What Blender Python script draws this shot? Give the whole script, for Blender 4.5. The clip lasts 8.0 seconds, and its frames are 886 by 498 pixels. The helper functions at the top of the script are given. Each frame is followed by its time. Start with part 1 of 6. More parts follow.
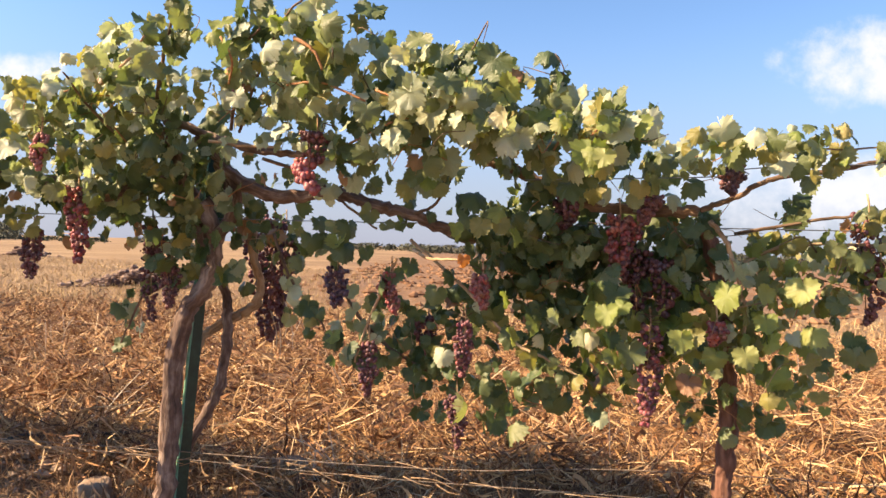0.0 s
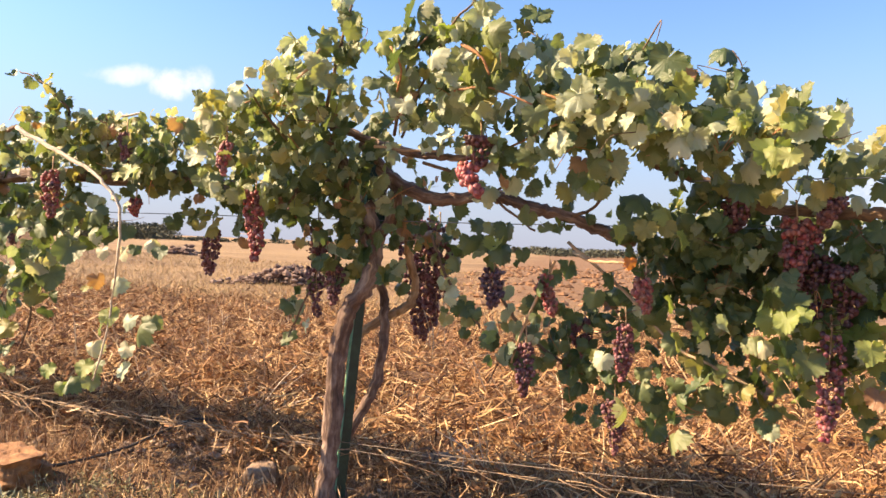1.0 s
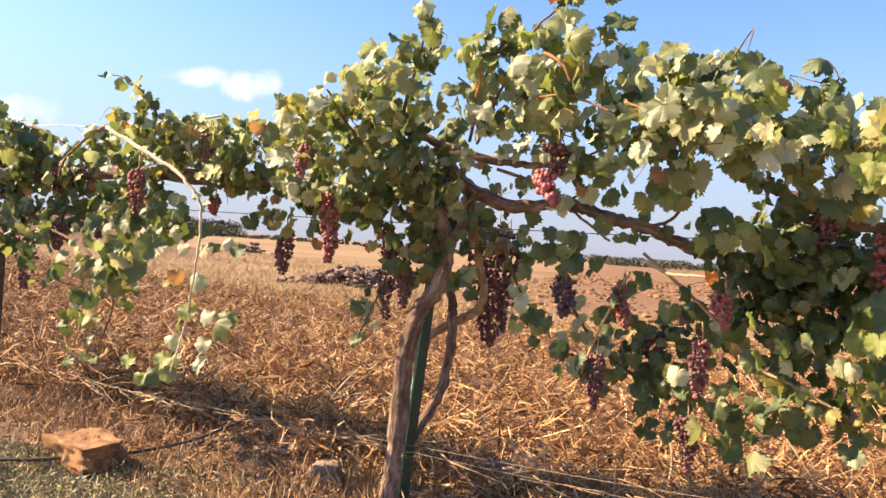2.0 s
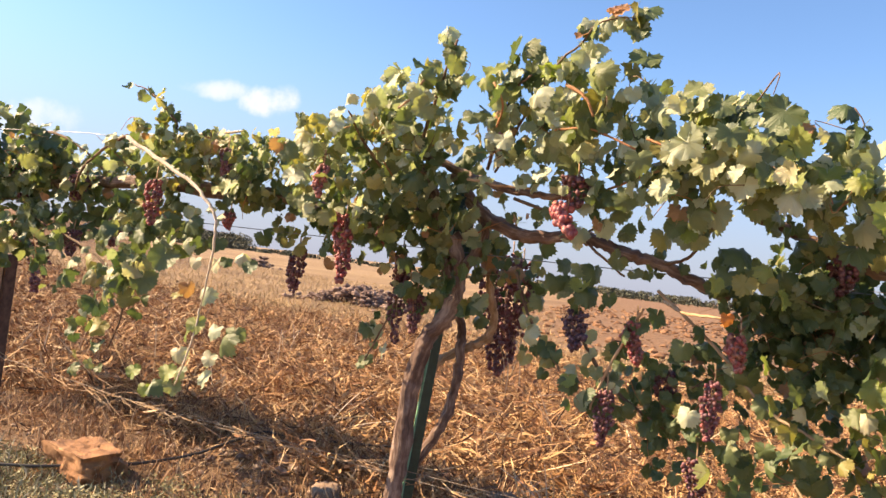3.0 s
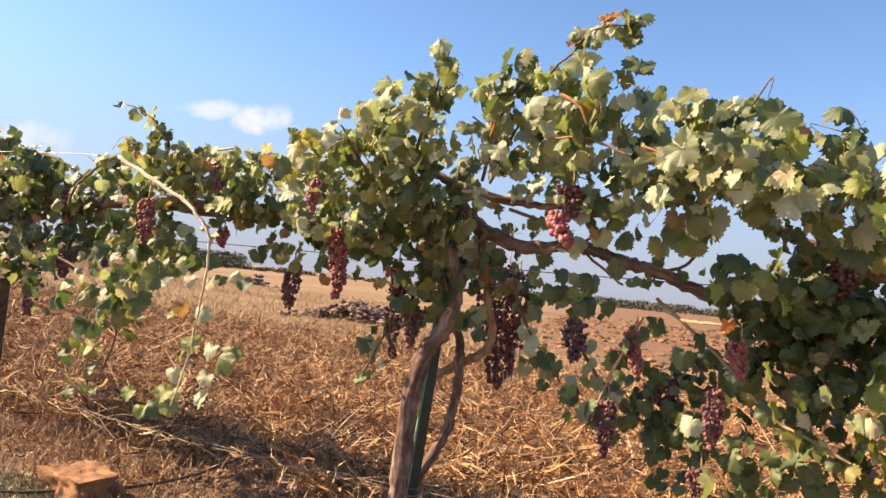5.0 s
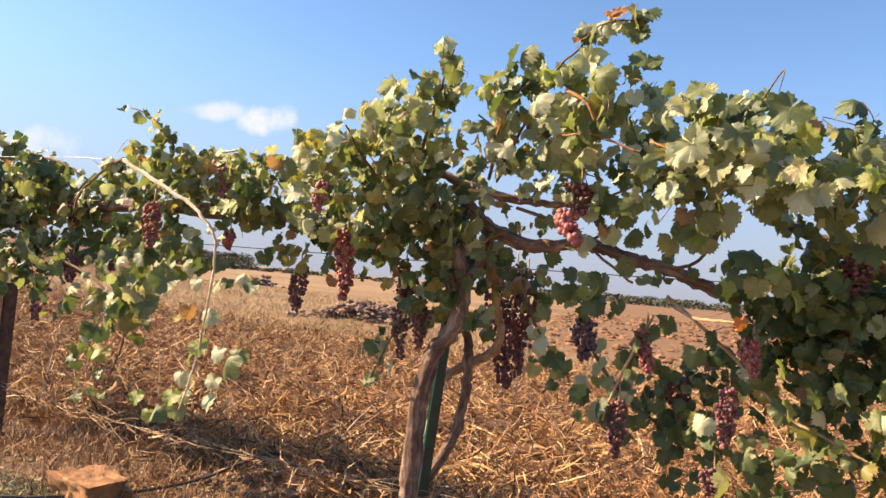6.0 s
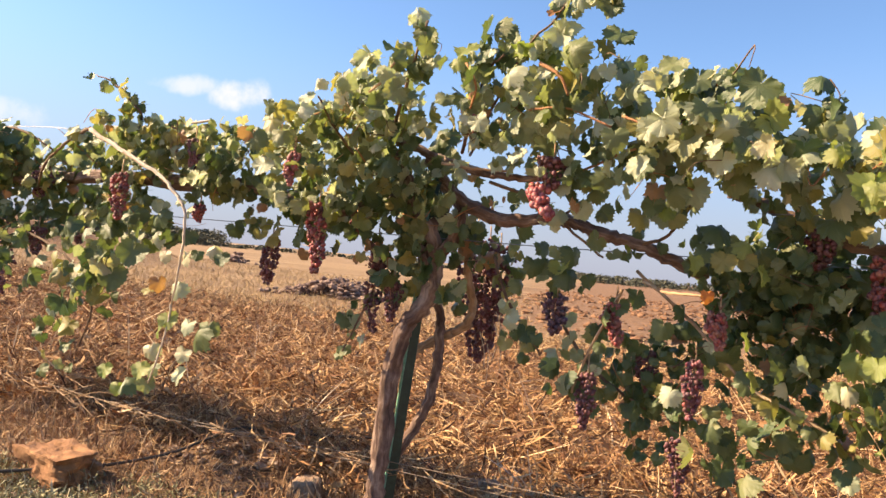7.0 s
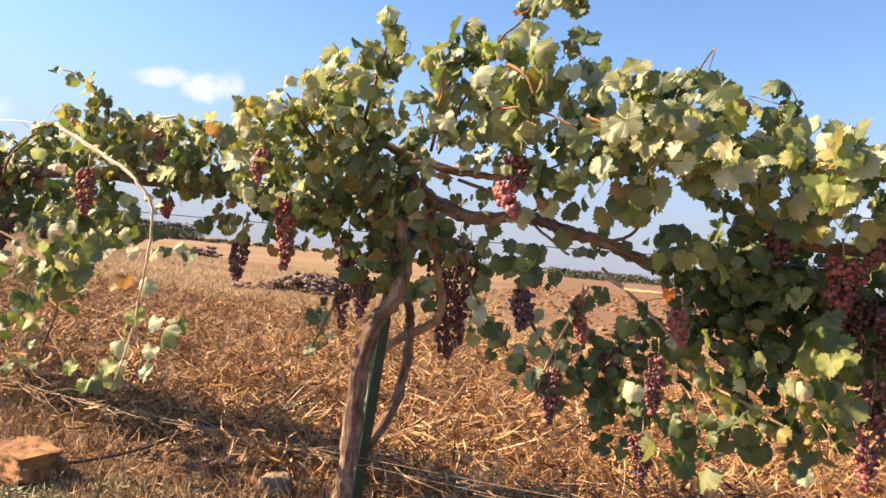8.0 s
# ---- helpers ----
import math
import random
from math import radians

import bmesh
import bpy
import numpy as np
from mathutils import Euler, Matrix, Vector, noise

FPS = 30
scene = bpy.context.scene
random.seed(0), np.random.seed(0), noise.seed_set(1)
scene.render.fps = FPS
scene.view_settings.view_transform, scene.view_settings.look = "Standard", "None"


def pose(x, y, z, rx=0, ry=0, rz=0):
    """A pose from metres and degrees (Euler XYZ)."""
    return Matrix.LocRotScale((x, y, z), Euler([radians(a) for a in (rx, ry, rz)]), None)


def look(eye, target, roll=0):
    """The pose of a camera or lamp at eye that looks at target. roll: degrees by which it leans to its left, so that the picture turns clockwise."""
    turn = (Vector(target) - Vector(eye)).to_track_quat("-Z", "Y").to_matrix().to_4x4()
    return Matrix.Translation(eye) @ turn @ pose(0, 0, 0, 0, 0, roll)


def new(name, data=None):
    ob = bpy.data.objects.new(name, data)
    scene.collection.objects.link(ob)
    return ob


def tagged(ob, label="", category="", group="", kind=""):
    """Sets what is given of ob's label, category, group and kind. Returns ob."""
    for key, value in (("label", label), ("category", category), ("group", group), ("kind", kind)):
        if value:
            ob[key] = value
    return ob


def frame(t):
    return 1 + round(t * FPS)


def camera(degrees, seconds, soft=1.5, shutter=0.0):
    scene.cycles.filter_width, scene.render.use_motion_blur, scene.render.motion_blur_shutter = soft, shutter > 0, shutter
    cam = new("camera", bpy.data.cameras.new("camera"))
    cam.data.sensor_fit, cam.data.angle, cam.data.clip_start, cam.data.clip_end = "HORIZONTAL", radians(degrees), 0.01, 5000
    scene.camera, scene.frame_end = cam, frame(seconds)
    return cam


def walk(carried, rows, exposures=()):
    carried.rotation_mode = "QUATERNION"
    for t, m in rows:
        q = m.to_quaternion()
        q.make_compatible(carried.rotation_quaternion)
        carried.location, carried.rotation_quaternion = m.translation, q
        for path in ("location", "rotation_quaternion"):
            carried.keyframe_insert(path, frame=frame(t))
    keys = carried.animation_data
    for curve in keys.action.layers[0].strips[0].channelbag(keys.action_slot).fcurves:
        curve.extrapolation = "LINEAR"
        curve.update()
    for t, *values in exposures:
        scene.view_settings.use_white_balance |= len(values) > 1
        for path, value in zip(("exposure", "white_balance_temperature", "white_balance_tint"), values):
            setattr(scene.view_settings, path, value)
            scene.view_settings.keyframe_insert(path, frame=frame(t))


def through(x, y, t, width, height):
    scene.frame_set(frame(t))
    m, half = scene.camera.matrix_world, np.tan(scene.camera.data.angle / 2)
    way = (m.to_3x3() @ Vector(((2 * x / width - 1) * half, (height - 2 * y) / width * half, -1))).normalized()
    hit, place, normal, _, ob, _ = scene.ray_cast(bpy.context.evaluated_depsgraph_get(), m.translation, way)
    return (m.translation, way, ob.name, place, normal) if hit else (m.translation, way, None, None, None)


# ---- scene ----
cam = camera(63.27, 8.0)
# seconds; eye x, y, z; pitch, roll, yaw
ROWS = [
    (0.000, 0.000, 0.000, 1.350, -0.090, -1.853, -0.000),
    (0.500, -0.093, -0.011, 1.355, 0.696, -1.306, 5.612),
    (1.000, -0.136, -0.039, 1.342, -0.246, -2.376, 9.901),
    (1.500, -0.166, -0.046, 1.355, -0.199, -2.697, 11.761),
    (2.000, -0.194, -0.051, 1.346, -0.152, -4.117, 14.571),
    (2.200, -0.199, -0.050, 1.348, 1.329, -4.625, 15.176),
    (3.300, -0.223, -0.041, 1.359, 2.070, -7.684, 14.848),
    (3.500, -0.222, -0.040, 1.360, 2.607, -7.638, 14.508),
    (4.000, -0.208, -0.041, 1.354, 2.569, -6.787, 14.337),
    (4.200, -0.210, -0.039, 1.354, 2.528, -6.083, 14.472),
    (5.300, -0.235, -0.014, 1.351, 3.022, -5.710, 14.948),
    (5.500, -0.237, -0.011, 1.351, 3.142, -5.678, 15.116),
    (6.000, -0.239, 0.004, 1.359, 2.616, -5.002, 15.440),
    (6.500, -0.243, -0.006, 1.344, 1.678, -5.193, 14.810),
    (7.000, -0.230, 0.007, 1.339, 1.083, -5.410, 13.366),
    (7.500, -0.210, 0.001, 1.355, 1.144, -5.753, 12.621),
    (8.000, -0.197, -0.009, 1.352, 0.846, -5.519, 11.403),
]
walk(cam, [(t, pose(x, y, z, 90 + pitch, roll, yaw)) for t, x, y, z, pitch, roll, yaw in ROWS],
     exposures=((0.0, 1.52), (0.5, 1.58), (1.0, 1.66), (1.5, 1.70), (2.0, 1.68), (3.5, 1.54), (5.5, 1.44), (6.5, 1.46), (8.0, 1.55)))

# world, sun and exposure
SUN_TO = Vector((-0.815, -0.123, 0.566)).normalized()
world = bpy.data.worlds.new("sky")
scene.world = world
world.use_nodes = True


def nodes_of(tree):
    """Shorthand: add(kind, inputs, settings) makes a node and links what feeds it."""
    def add(kind, ins=(), operation="", use_clamp=False, data_type="", blend_type="", interpolation_type=""):
        nd = tree.nodes.new(kind)
        if operation:
            nd.operation = operation
        if use_clamp:
            nd.use_clamp = True
        if data_type:
            nd.data_type = data_type
        if blend_type:
            nd.blend_type = blend_type
        if interpolation_type:
            nd.interpolation_type = interpolation_type
        for key, value in dict(ins).items():
            if hasattr(value, "is_output"):
                tree.links.new(value, nd.inputs[key])
            else:
                nd.inputs[key].default_value = value
        return nd
    return add


def build_sky():
    tree = world.node_tree
    tree.nodes.clear()
    add = nodes_of(tree)
    elev = math.asin(SUN_TO.z)
    azim = math.atan2(SUN_TO.x, SUN_TO.y)
    sky = add("ShaderNodeTexSky")
    sky.sky_type, sky.sun_disc, sky.sun_elevation, sky.sun_rotation = "NISHITA", False, elev, azim
    sky.air_density, sky.dust_density, sky.ozone_density = 1.0, 0.5, 2.2
    coord = add("ShaderNodeTexCoord").outputs["Generated"]
    xyz = add("ShaderNodeSeparateXYZ", {0: coord})
    ahead = add("ShaderNodeMath", {0: xyz.outputs["Y"], 1: 0.05}, operation="MAXIMUM").outputs[0]
    u = add("ShaderNodeMath", {0: xyz.outputs["X"], 1: ahead}, operation="DIVIDE").outputs[0]
    v = add("ShaderNodeMath", {0: xyz.outputs["Z"], 1: ahead}, operation="DIVIDE").outputs[0]
    flat = add("ShaderNodeCombineXYZ", {0: u, 1: v}).outputs[0]
    wisps = add("ShaderNodeTexNoise", {"Vector": flat, "Scale": 16.0, "Detail": 6.0, "Roughness": 0.6}).outputs["Fac"]
    total = None
    # clouds: direction (across, up), half sizes, weight
    for u0, v0, a, b, weight in ((-0.585, 0.229, 0.065, 0.034, 1.05), (-0.68, 0.243, 0.085, 0.022, 0.75), (0.62, 0.275, 0.21, 0.075, 1.0),
                                 (-1.05, 0.175, 0.17, 0.04, 0.6), (0.62, 0.10, 0.42, 0.085, 0.85), (1.5, 0.35, 0.5, 0.12, 0.8), (-2.2, 0.3, 0.6, 0.1, 0.7)):
        du = add("ShaderNodeMath", {0: u, 1: u0}, operation="SUBTRACT").outputs[0]
        dv = add("ShaderNodeMath", {0: v, 1: v0}, operation="SUBTRACT").outputs[0]
        du = add("ShaderNodeMath", {0: du, 1: a}, operation="DIVIDE").outputs[0]
        dv = add("ShaderNodeMath", {0: dv, 1: b}, operation="DIVIDE").outputs[0]
        du = add("ShaderNodeMath", {0: du, 1: du}, operation="MULTIPLY").outputs[0]
        dv = add("ShaderNodeMath", {0: dv, 1: dv, 2: du}, operation="MULTIPLY_ADD").outputs[0]
        away = add("ShaderNodeMath", {0: wisps, 1: 2.0, 2: -0.45}, operation="MULTIPLY_ADD").outputs[0]
        away = add("ShaderNodeMath", {0: away, 1: dv}, operation="SUBTRACT").outputs[0]
        soft = add("ShaderNodeMapRange", {"Value": away, "From Min": -0.2, "From Max": 0.75, "To Min": 0.0, "To Max": weight}, interpolation_type="SMOOTHSTEP").outputs[0]
        total = soft if total is None else add("ShaderNodeMath", {0: total, 1: soft}, operation="MAXIMUM").outputs[0]
    front = add("ShaderNodeMath", {0: xyz.outputs["Y"], 1: 0.05}, operation="GREATER_THAN").outputs[0]
    total = add("ShaderNodeMath", {0: total, 1: front}, operation="MULTIPLY", use_clamp=True).outputs[0]
    tint = add("ShaderNodeMix", {"Factor": 1.0, 6: sky.outputs[0], 7: SKY_TINT}, data_type="RGBA", blend_type="MULTIPLY").outputs[2]
    # pale haze towards the horizon, all round
    haze = add("ShaderNodeMapRange", {"Value": xyz.outputs["Z"], "From Min": 0.0, "From Max": 0.32, "To Min": 0.85, "To Max": 0.0}, interpolation_type="SMOOTHSTEP").outputs[0]
    tint = add("ShaderNodeMix", {"Factor": haze, 6: tint, 7: HAZE}, data_type="RGBA").outputs[2]
    mixed = add("ShaderNodeMix", {"Factor": total, 6: tint, 7: CLOUD}, data_type="RGBA").outputs[2]
    back = add("ShaderNodeBackground", {"Color": mixed, "Strength": SKY_STRENGTH})
    add("ShaderNodeOutputWorld", {"Surface": back.outputs[0]})


SKY_STRENGTH = 0.078
SKY_TINT = (0.85, 0.935, 1.05, 1.0)
CLOUD = (4.8, 4.7, 4.9, 1.0)
HAZE = (2.16, 2.22, 2.9, 1.0)
build_sky()
sun = new("sun", bpy.data.lights.new("sun", "SUN"))
sun.data.energy, sun.data.angle, sun.data.color = 5.6, radians(0.6), (1.0, 0.735, 0.465)
sun.matrix_world = look(SUN_TO * 50, (0, 0, 0))

# the vine row: s along it (to the right), d out from it towards the camera's side, z up
ROW_AT, ROW_TURN = Vector((-1.12, 3.3, 0)), radians(-13.6)
ALONG = Vector((math.cos(ROW_TURN), math.sin(ROW_TURN), 0))
OUT = Vector((math.sin(ROW_TURN), -math.cos(ROW_TURN), 0))


def row(s, d, z):
    return ROW_AT + s * ALONG + d * OUT + Vector((0, 0, z))


# materials
def material(name, rough=0.8, metal=0.0):
    mat = bpy.data.materials.new(name)
    mat.use_nodes = True
    tree = mat.node_tree
    tree.nodes.clear()
    add = nodes_of(tree)
    out = add("ShaderNodeOutputMaterial")
    skin = add("ShaderNodeBsdfPrincipled", {"Roughness": rough, "Metallic": metal})
    tree.links.new(skin.outputs[0], out.inputs[0])
    return mat, tree, add, skin, out


def ramp(add, fac, stops):
    nd = add("ShaderNodeValToRGB", {"Fac": fac})
    el = nd.color_ramp.elements
    while len(el) < len(stops):
        el.new(0.5)
    for e, (at, col) in zip(el, stops):
        e.position, e.color = at, (*col, 1)
    return nd.outputs[0]


def bump(add, tree, skin, height, strength, distance):
    b = add("ShaderNodeBump", {"Height": height, "Strength": strength, "Distance": distance})
    tree.links.new(b.outputs[0], skin.inputs["Normal"])


def chance(add, joined):
    """A random number for each piece: by object, or by island in a joined mesh."""
    if joined:
        return add("ShaderNodeNewGeometry").outputs["Random Per Island"]
    return add("ShaderNodeObjectInfo").outputs["Random"]


def leaf_material(name, cols, joined, sheen=0.42, through=0.32):
    mat, tree, add, skin, out = material(name, sheen)
    rnd = chance(add, joined)
    where = add("ShaderNodeNewGeometry").outputs["Position"]
    blot = add("ShaderNodeTexNoise", {"Vector": where, "Scale": 38.0, "Detail": 4.0}).outputs["Fac"]
    fine = add("ShaderNodeTexNoise", {"Vector": where, "Scale": 260.0, "Detail": 2.0}).outputs["Fac"]
    mixed = add("ShaderNodeMath", {0: blot, 1: 0.45, 2: -0.22}, operation="MULTIPLY_ADD").outputs[0]
    mixed = add("ShaderNodeMath", {0: mixed, 1: rnd}, operation="ADD", use_clamp=True).outputs[0]
    col = ramp(add, mixed, [(i / max(1, len(cols) - 1), c) for i, c in enumerate(cols)])
    # veins fan out from the stalk's end
    uv = add("ShaderNodeSeparateXYZ", {0: add("ShaderNodeUVMap").outputs[0]})
    ang = add("ShaderNodeMath", {0: uv.outputs[0], 1: uv.outputs[1]}, operation="ARCTAN2").outputs[0]
    wave = add("ShaderNodeMath", {0: ang, 1: 6.4}, operation="MULTIPLY").outputs[0]
    wave = add("ShaderNodeMath", {0: wave}, operation="COSINE").outputs[0]
    wave = add("ShaderNodeMath", {0: wave, 1: 0.0}, operation="MAXIMUM").outputs[0]
    vein = add("ShaderNodeMath", {0: wave, 1: 24.0}, operation="POWER").outputs[0]
    amount = add("ShaderNodeMath", {0: vein, 1: 0.09}, operation="MULTIPLY").outputs[0]
    lighter = add("ShaderNodeMix", {"Factor": 1.0, 6: col, 7: (1.8, 1.7, 1.5, 1)}, data_type="RGBA", blend_type="MULTIPLY").outputs[2]
    col = add("ShaderNodeMix", {"Factor": amount, 6: col, 7: lighter}, data_type="RGBA").outputs[2]
    tree.links.new(col, skin.inputs["Base Color"])
    relief = add("ShaderNodeMath", {0: vein, 1: -0.4, 2: fine}, operation="MULTIPLY_ADD").outputs[0]
    bump(add, tree, skin, relief, 0.4, 0.006)
    glow = add("ShaderNodeMix", {"Factor": 1.0, 6: col, 7: (1.38, 1.5, 0.8, 1)}, data_type="RGBA", blend_type="MULTIPLY").outputs[2]
    lucent = add("ShaderNodeBsdfTranslucent", {"Color": glow})
    both = add("ShaderNodeMixShader", {0: through, 1: skin.outputs[0], 2: lucent.outputs[0]})
    tree.links.new(both.outputs[0], out.inputs[0])
    return mat


LEAF_COLOURS = {
    # deep also carries the shade of inner leaves in its colour
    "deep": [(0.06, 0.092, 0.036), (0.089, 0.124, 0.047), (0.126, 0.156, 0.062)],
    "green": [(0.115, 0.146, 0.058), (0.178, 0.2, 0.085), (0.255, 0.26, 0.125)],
    # dust and pale undersides, plus sunlight on outer leaves put into the colour
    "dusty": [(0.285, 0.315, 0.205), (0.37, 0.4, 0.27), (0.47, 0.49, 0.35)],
    "olive": [(0.18, 0.17, 0.045), (0.27, 0.24, 0.075), (0.36, 0.31, 0.12)],
    "lemon": [(0.2, 0.25, 0.06), (0.265, 0.3, 0.085), (0.33, 0.345, 0.12)],
    "cream": [(0.44, 0.41, 0.25), (0.54, 0.5, 0.33)],
    "amber": [(0.42, 0.15, 0.035), (0.55, 0.23, 0.06)],
    "rust": [(0.22, 0.11, 0.05), (0.38, 0.2, 0.09), (0.32, 0.18, 0.1)],
}
THIN = {"lemon": 0.42, "olive": 0.34, "deep": 0.27, "green": 0.34, "dusty": 0.32}
LEAF = {k: leaf_material("leaf_" + k, v, False, through=THIN.get(k, 0.32)) for k, v in LEAF_COLOURS.items()}
LEAF_JOINED = {k: leaf_material("foliage_" + k, v, True, through=THIN.get(k, 0.32)) for k, v in LEAF_COLOURS.items()}


def bark_material(name, dark, mid, light, scale=1.0):
    mat, tree, add, skin, out = material(name, 0.85)
    where = add("ShaderNodeNewGeometry").outputs["Position"]
    grain = add("ShaderNodeAttribute")
    grain.attribute_name = "grain"
    long = add("ShaderNodeMapping", {"Vector": grain.outputs["Vector"], "Scale": (85 * scale, 85 * scale, 7 * scale)}).outputs[0]
    strip = add("ShaderNodeTexNoise", {"Vector": long, "Scale": 1.0, "Detail": 6.0, "Roughness": 0.65}).outputs["Fac"]
    patch = add("ShaderNodeTexNoise", {"Vector": where, "Scale": 9.0, "Detail": 3.0}).outputs["Fac"]
    flake = add("ShaderNodeMapping", {"Vector": grain.outputs["Vector"], "Scale": (38 * scale, 38 * scale, 16 * scale)}).outputs[0]
    flake = add("ShaderNodeTexNoise", {"Vector": flake, "Scale": 1.0, "Detail": 3.0, "Distortion": 0.6}).outputs["Fac"]
    strip = add("ShaderNodeMath", {0: strip, 1: 0.6}, operation="MULTIPLY").outputs[0]
    strip = add("ShaderNodeMath", {0: flake, 1: 0.45, 2: strip}, operation="MULTIPLY_ADD").outputs[0]
    fac = add("ShaderNodeMath", {0: patch, 1: 0.6, 2: strip}, operation="MULTIPLY_ADD").outputs[0]
    col = ramp(add, fac, [(0.6, dark), (0.8, mid), (1.0, light)])
    tree.links.new(col, skin.inputs["Base Color"])
    bump(add, tree, skin, strip, 1.0, 0.02)
    return mat


BARK = {
    "bark": bark_material("vine_bark", (0.05, 0.03, 0.022), (0.15, 0.093, 0.069), (0.36, 0.27, 0.212)),
    "tan": bark_material("tan_cane", (0.22, 0.13, 0.065), (0.4, 0.26, 0.145), (0.55, 0.4, 0.25)),
    "twig": bark_material("brown_twig", (0.06, 0.035, 0.022), (0.14, 0.085, 0.05), (0.24, 0.16, 0.1)),
    "orange": bark_material("ripe_cane", (0.24, 0.1, 0.04), (0.36, 0.17, 0.07), (0.45, 0.25, 0.12)),
    "bleached": bark_material("bleached_cane", (0.38, 0.3, 0.21), (0.52, 0.43, 0.33), (0.64, 0.56, 0.45)),
    "red": bark_material("reddish_bark", (0.06, 0.025, 0.016), (0.17, 0.075, 0.045), (0.3, 0.15, 0.095)),
}


def berry_material(name, cols, rough=0.48):
    mat, tree, add, skin, out = material(name, rough)
    rnd = add("ShaderNodeObjectInfo").outputs["Random"]
    where = add("ShaderNodeNewGeometry").outputs["Position"]
    dust = add("ShaderNodeTexNoise", {"Vector": where, "Scale": 70.0, "Detail": 4.0}).outputs["Fac"]
    col = ramp(add, rnd, [(i / (len(cols) - 1), c) for i, c in enumerate(cols)])
    amount = add("ShaderNodeMapRange", {"Value": dust, "From Min": 0.4, "From Max": 0.7, "To Max": 0.5}).outputs[0]
    col = add("ShaderNodeMix", {"Factor": amount, 6: col, 7: (0.32, 0.2, 0.21, 1)}, data_type="RGBA").outputs[2]
    tree.links.new(col, skin.inputs["Base Color"])
    skin.inputs["Subsurface Weight"].default_value = 0.15
    skin.inputs["Subsurface Radius"].default_value = (0.008, 0.003, 0.002)
    rr = add("ShaderNodeMapRange", {"Value": dust, "To Min": rough - 0.08, "To Max": rough + 0.25}).outputs[0]
    tree.links.new(rr, skin.inputs["Roughness"])
    return mat


# wine and dark also take the shade their bunches hang in into the colour
BERRY = {
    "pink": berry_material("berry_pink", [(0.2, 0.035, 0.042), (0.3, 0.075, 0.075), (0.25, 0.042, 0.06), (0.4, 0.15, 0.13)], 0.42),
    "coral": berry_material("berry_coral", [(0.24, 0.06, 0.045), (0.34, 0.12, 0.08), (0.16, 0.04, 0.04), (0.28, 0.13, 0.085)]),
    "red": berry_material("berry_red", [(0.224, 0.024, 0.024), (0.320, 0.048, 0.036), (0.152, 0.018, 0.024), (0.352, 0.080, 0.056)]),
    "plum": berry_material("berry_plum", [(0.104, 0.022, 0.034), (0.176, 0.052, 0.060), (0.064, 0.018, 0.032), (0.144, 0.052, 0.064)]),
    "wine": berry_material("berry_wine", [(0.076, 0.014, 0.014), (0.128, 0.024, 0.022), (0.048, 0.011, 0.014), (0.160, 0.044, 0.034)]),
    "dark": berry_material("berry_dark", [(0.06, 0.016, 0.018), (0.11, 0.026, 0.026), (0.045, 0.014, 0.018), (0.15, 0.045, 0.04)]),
    "blue": berry_material("berry_blue", [(0.025, 0.016, 0.035), (0.05, 0.025, 0.055), (0.02, 0.015, 0.03)]),
}


def plain_grain(name, cols, scale, rough=0.9, height=0.3, dist=0.01, joined=None, metal=0.0, spread=0.5):
    mat, tree, add, skin, out = material(name, rough, metal)
    where = add("ShaderNodeNewGeometry").outputs["Position"]
    big = add("ShaderNodeTexNoise", {"Vector": where, "Scale": scale, "Detail": 8.0, "Roughness": 0.65}).outputs["Fac"]
    fac = big
    if joined is not None:
        rnd = chance(add, joined)
        fac = add("ShaderNodeMath", {0: big, 1: spread, 2: -0.5 * spread}, operation="MULTIPLY_ADD").outputs[0]
        fac = add("ShaderNodeMath", {0: fac, 1: rnd}, operation="ADD", use_clamp=True).outputs[0]
        stops = [(i / (len(cols) - 1), c) for i, c in enumerate(cols)]
    else:
        stops = [(0.3 + 0.4 * i / (len(cols) - 1), c) for i, c in enumerate(cols)]
    tree.links.new(ramp(add, fac, stops), skin.inputs["Base Color"])
    bump(add, tree, skin, big, height, dist)
    return mat


STRAW = plain_grain("dry_straw", [(0.055, 0.023, 0.01), (0.14, 0.058, 0.021), (0.3, 0.148, 0.054), (0.43, 0.255, 0.102), (0.55, 0.385, 0.195)], 1.7, 0.75, 0.2, 0.003, True, 0.0, 1.1)
PALE_STALK = plain_grain("pale_stalk", [(0.5, 0.33, 0.16), (0.62, 0.45, 0.25), (0.72, 0.56, 0.36)], 18, 0.75, 0.2, 0.003, True)
HUSK = plain_grain("dry_husk", [(0.1, 0.042, 0.017), (0.24, 0.105, 0.04), (0.4, 0.215, 0.088), (0.56, 0.385, 0.19)], 14, 0.8, 0.3, 0.003, True)
STUBBLE = plain_grain("stubble", [(0.25, 0.165, 0.068), (0.39, 0.275, 0.125), (0.52, 0.4, 0.21)], 3, 0.85, 0.1, 0.003, True)
DRY_WEED = plain_grain("grey_weed", [(0.17, 0.17, 0.10), (0.28, 0.28, 0.17), (0.4, 0.38, 0.25), (0.5, 0.44, 0.3)], 20, 0.85, 0.1, 0.003, True)
HERB = plain_grain("grey_herb", [(0.10, 0.098, 0.042), (0.18, 0.168, 0.075), (0.27, 0.24, 0.12), (0.42, 0.36, 0.2)], 20, 0.8, 0.1, 0.003, True)
STEM = plain_grain("dead_stem", [(0.12, 0.06, 0.03), (0.25, 0.135, 0.064), (0.39, 0.24, 0.12), (0.58, 0.42, 0.25)], 18, 0.8, 0.2, 0.003, True)
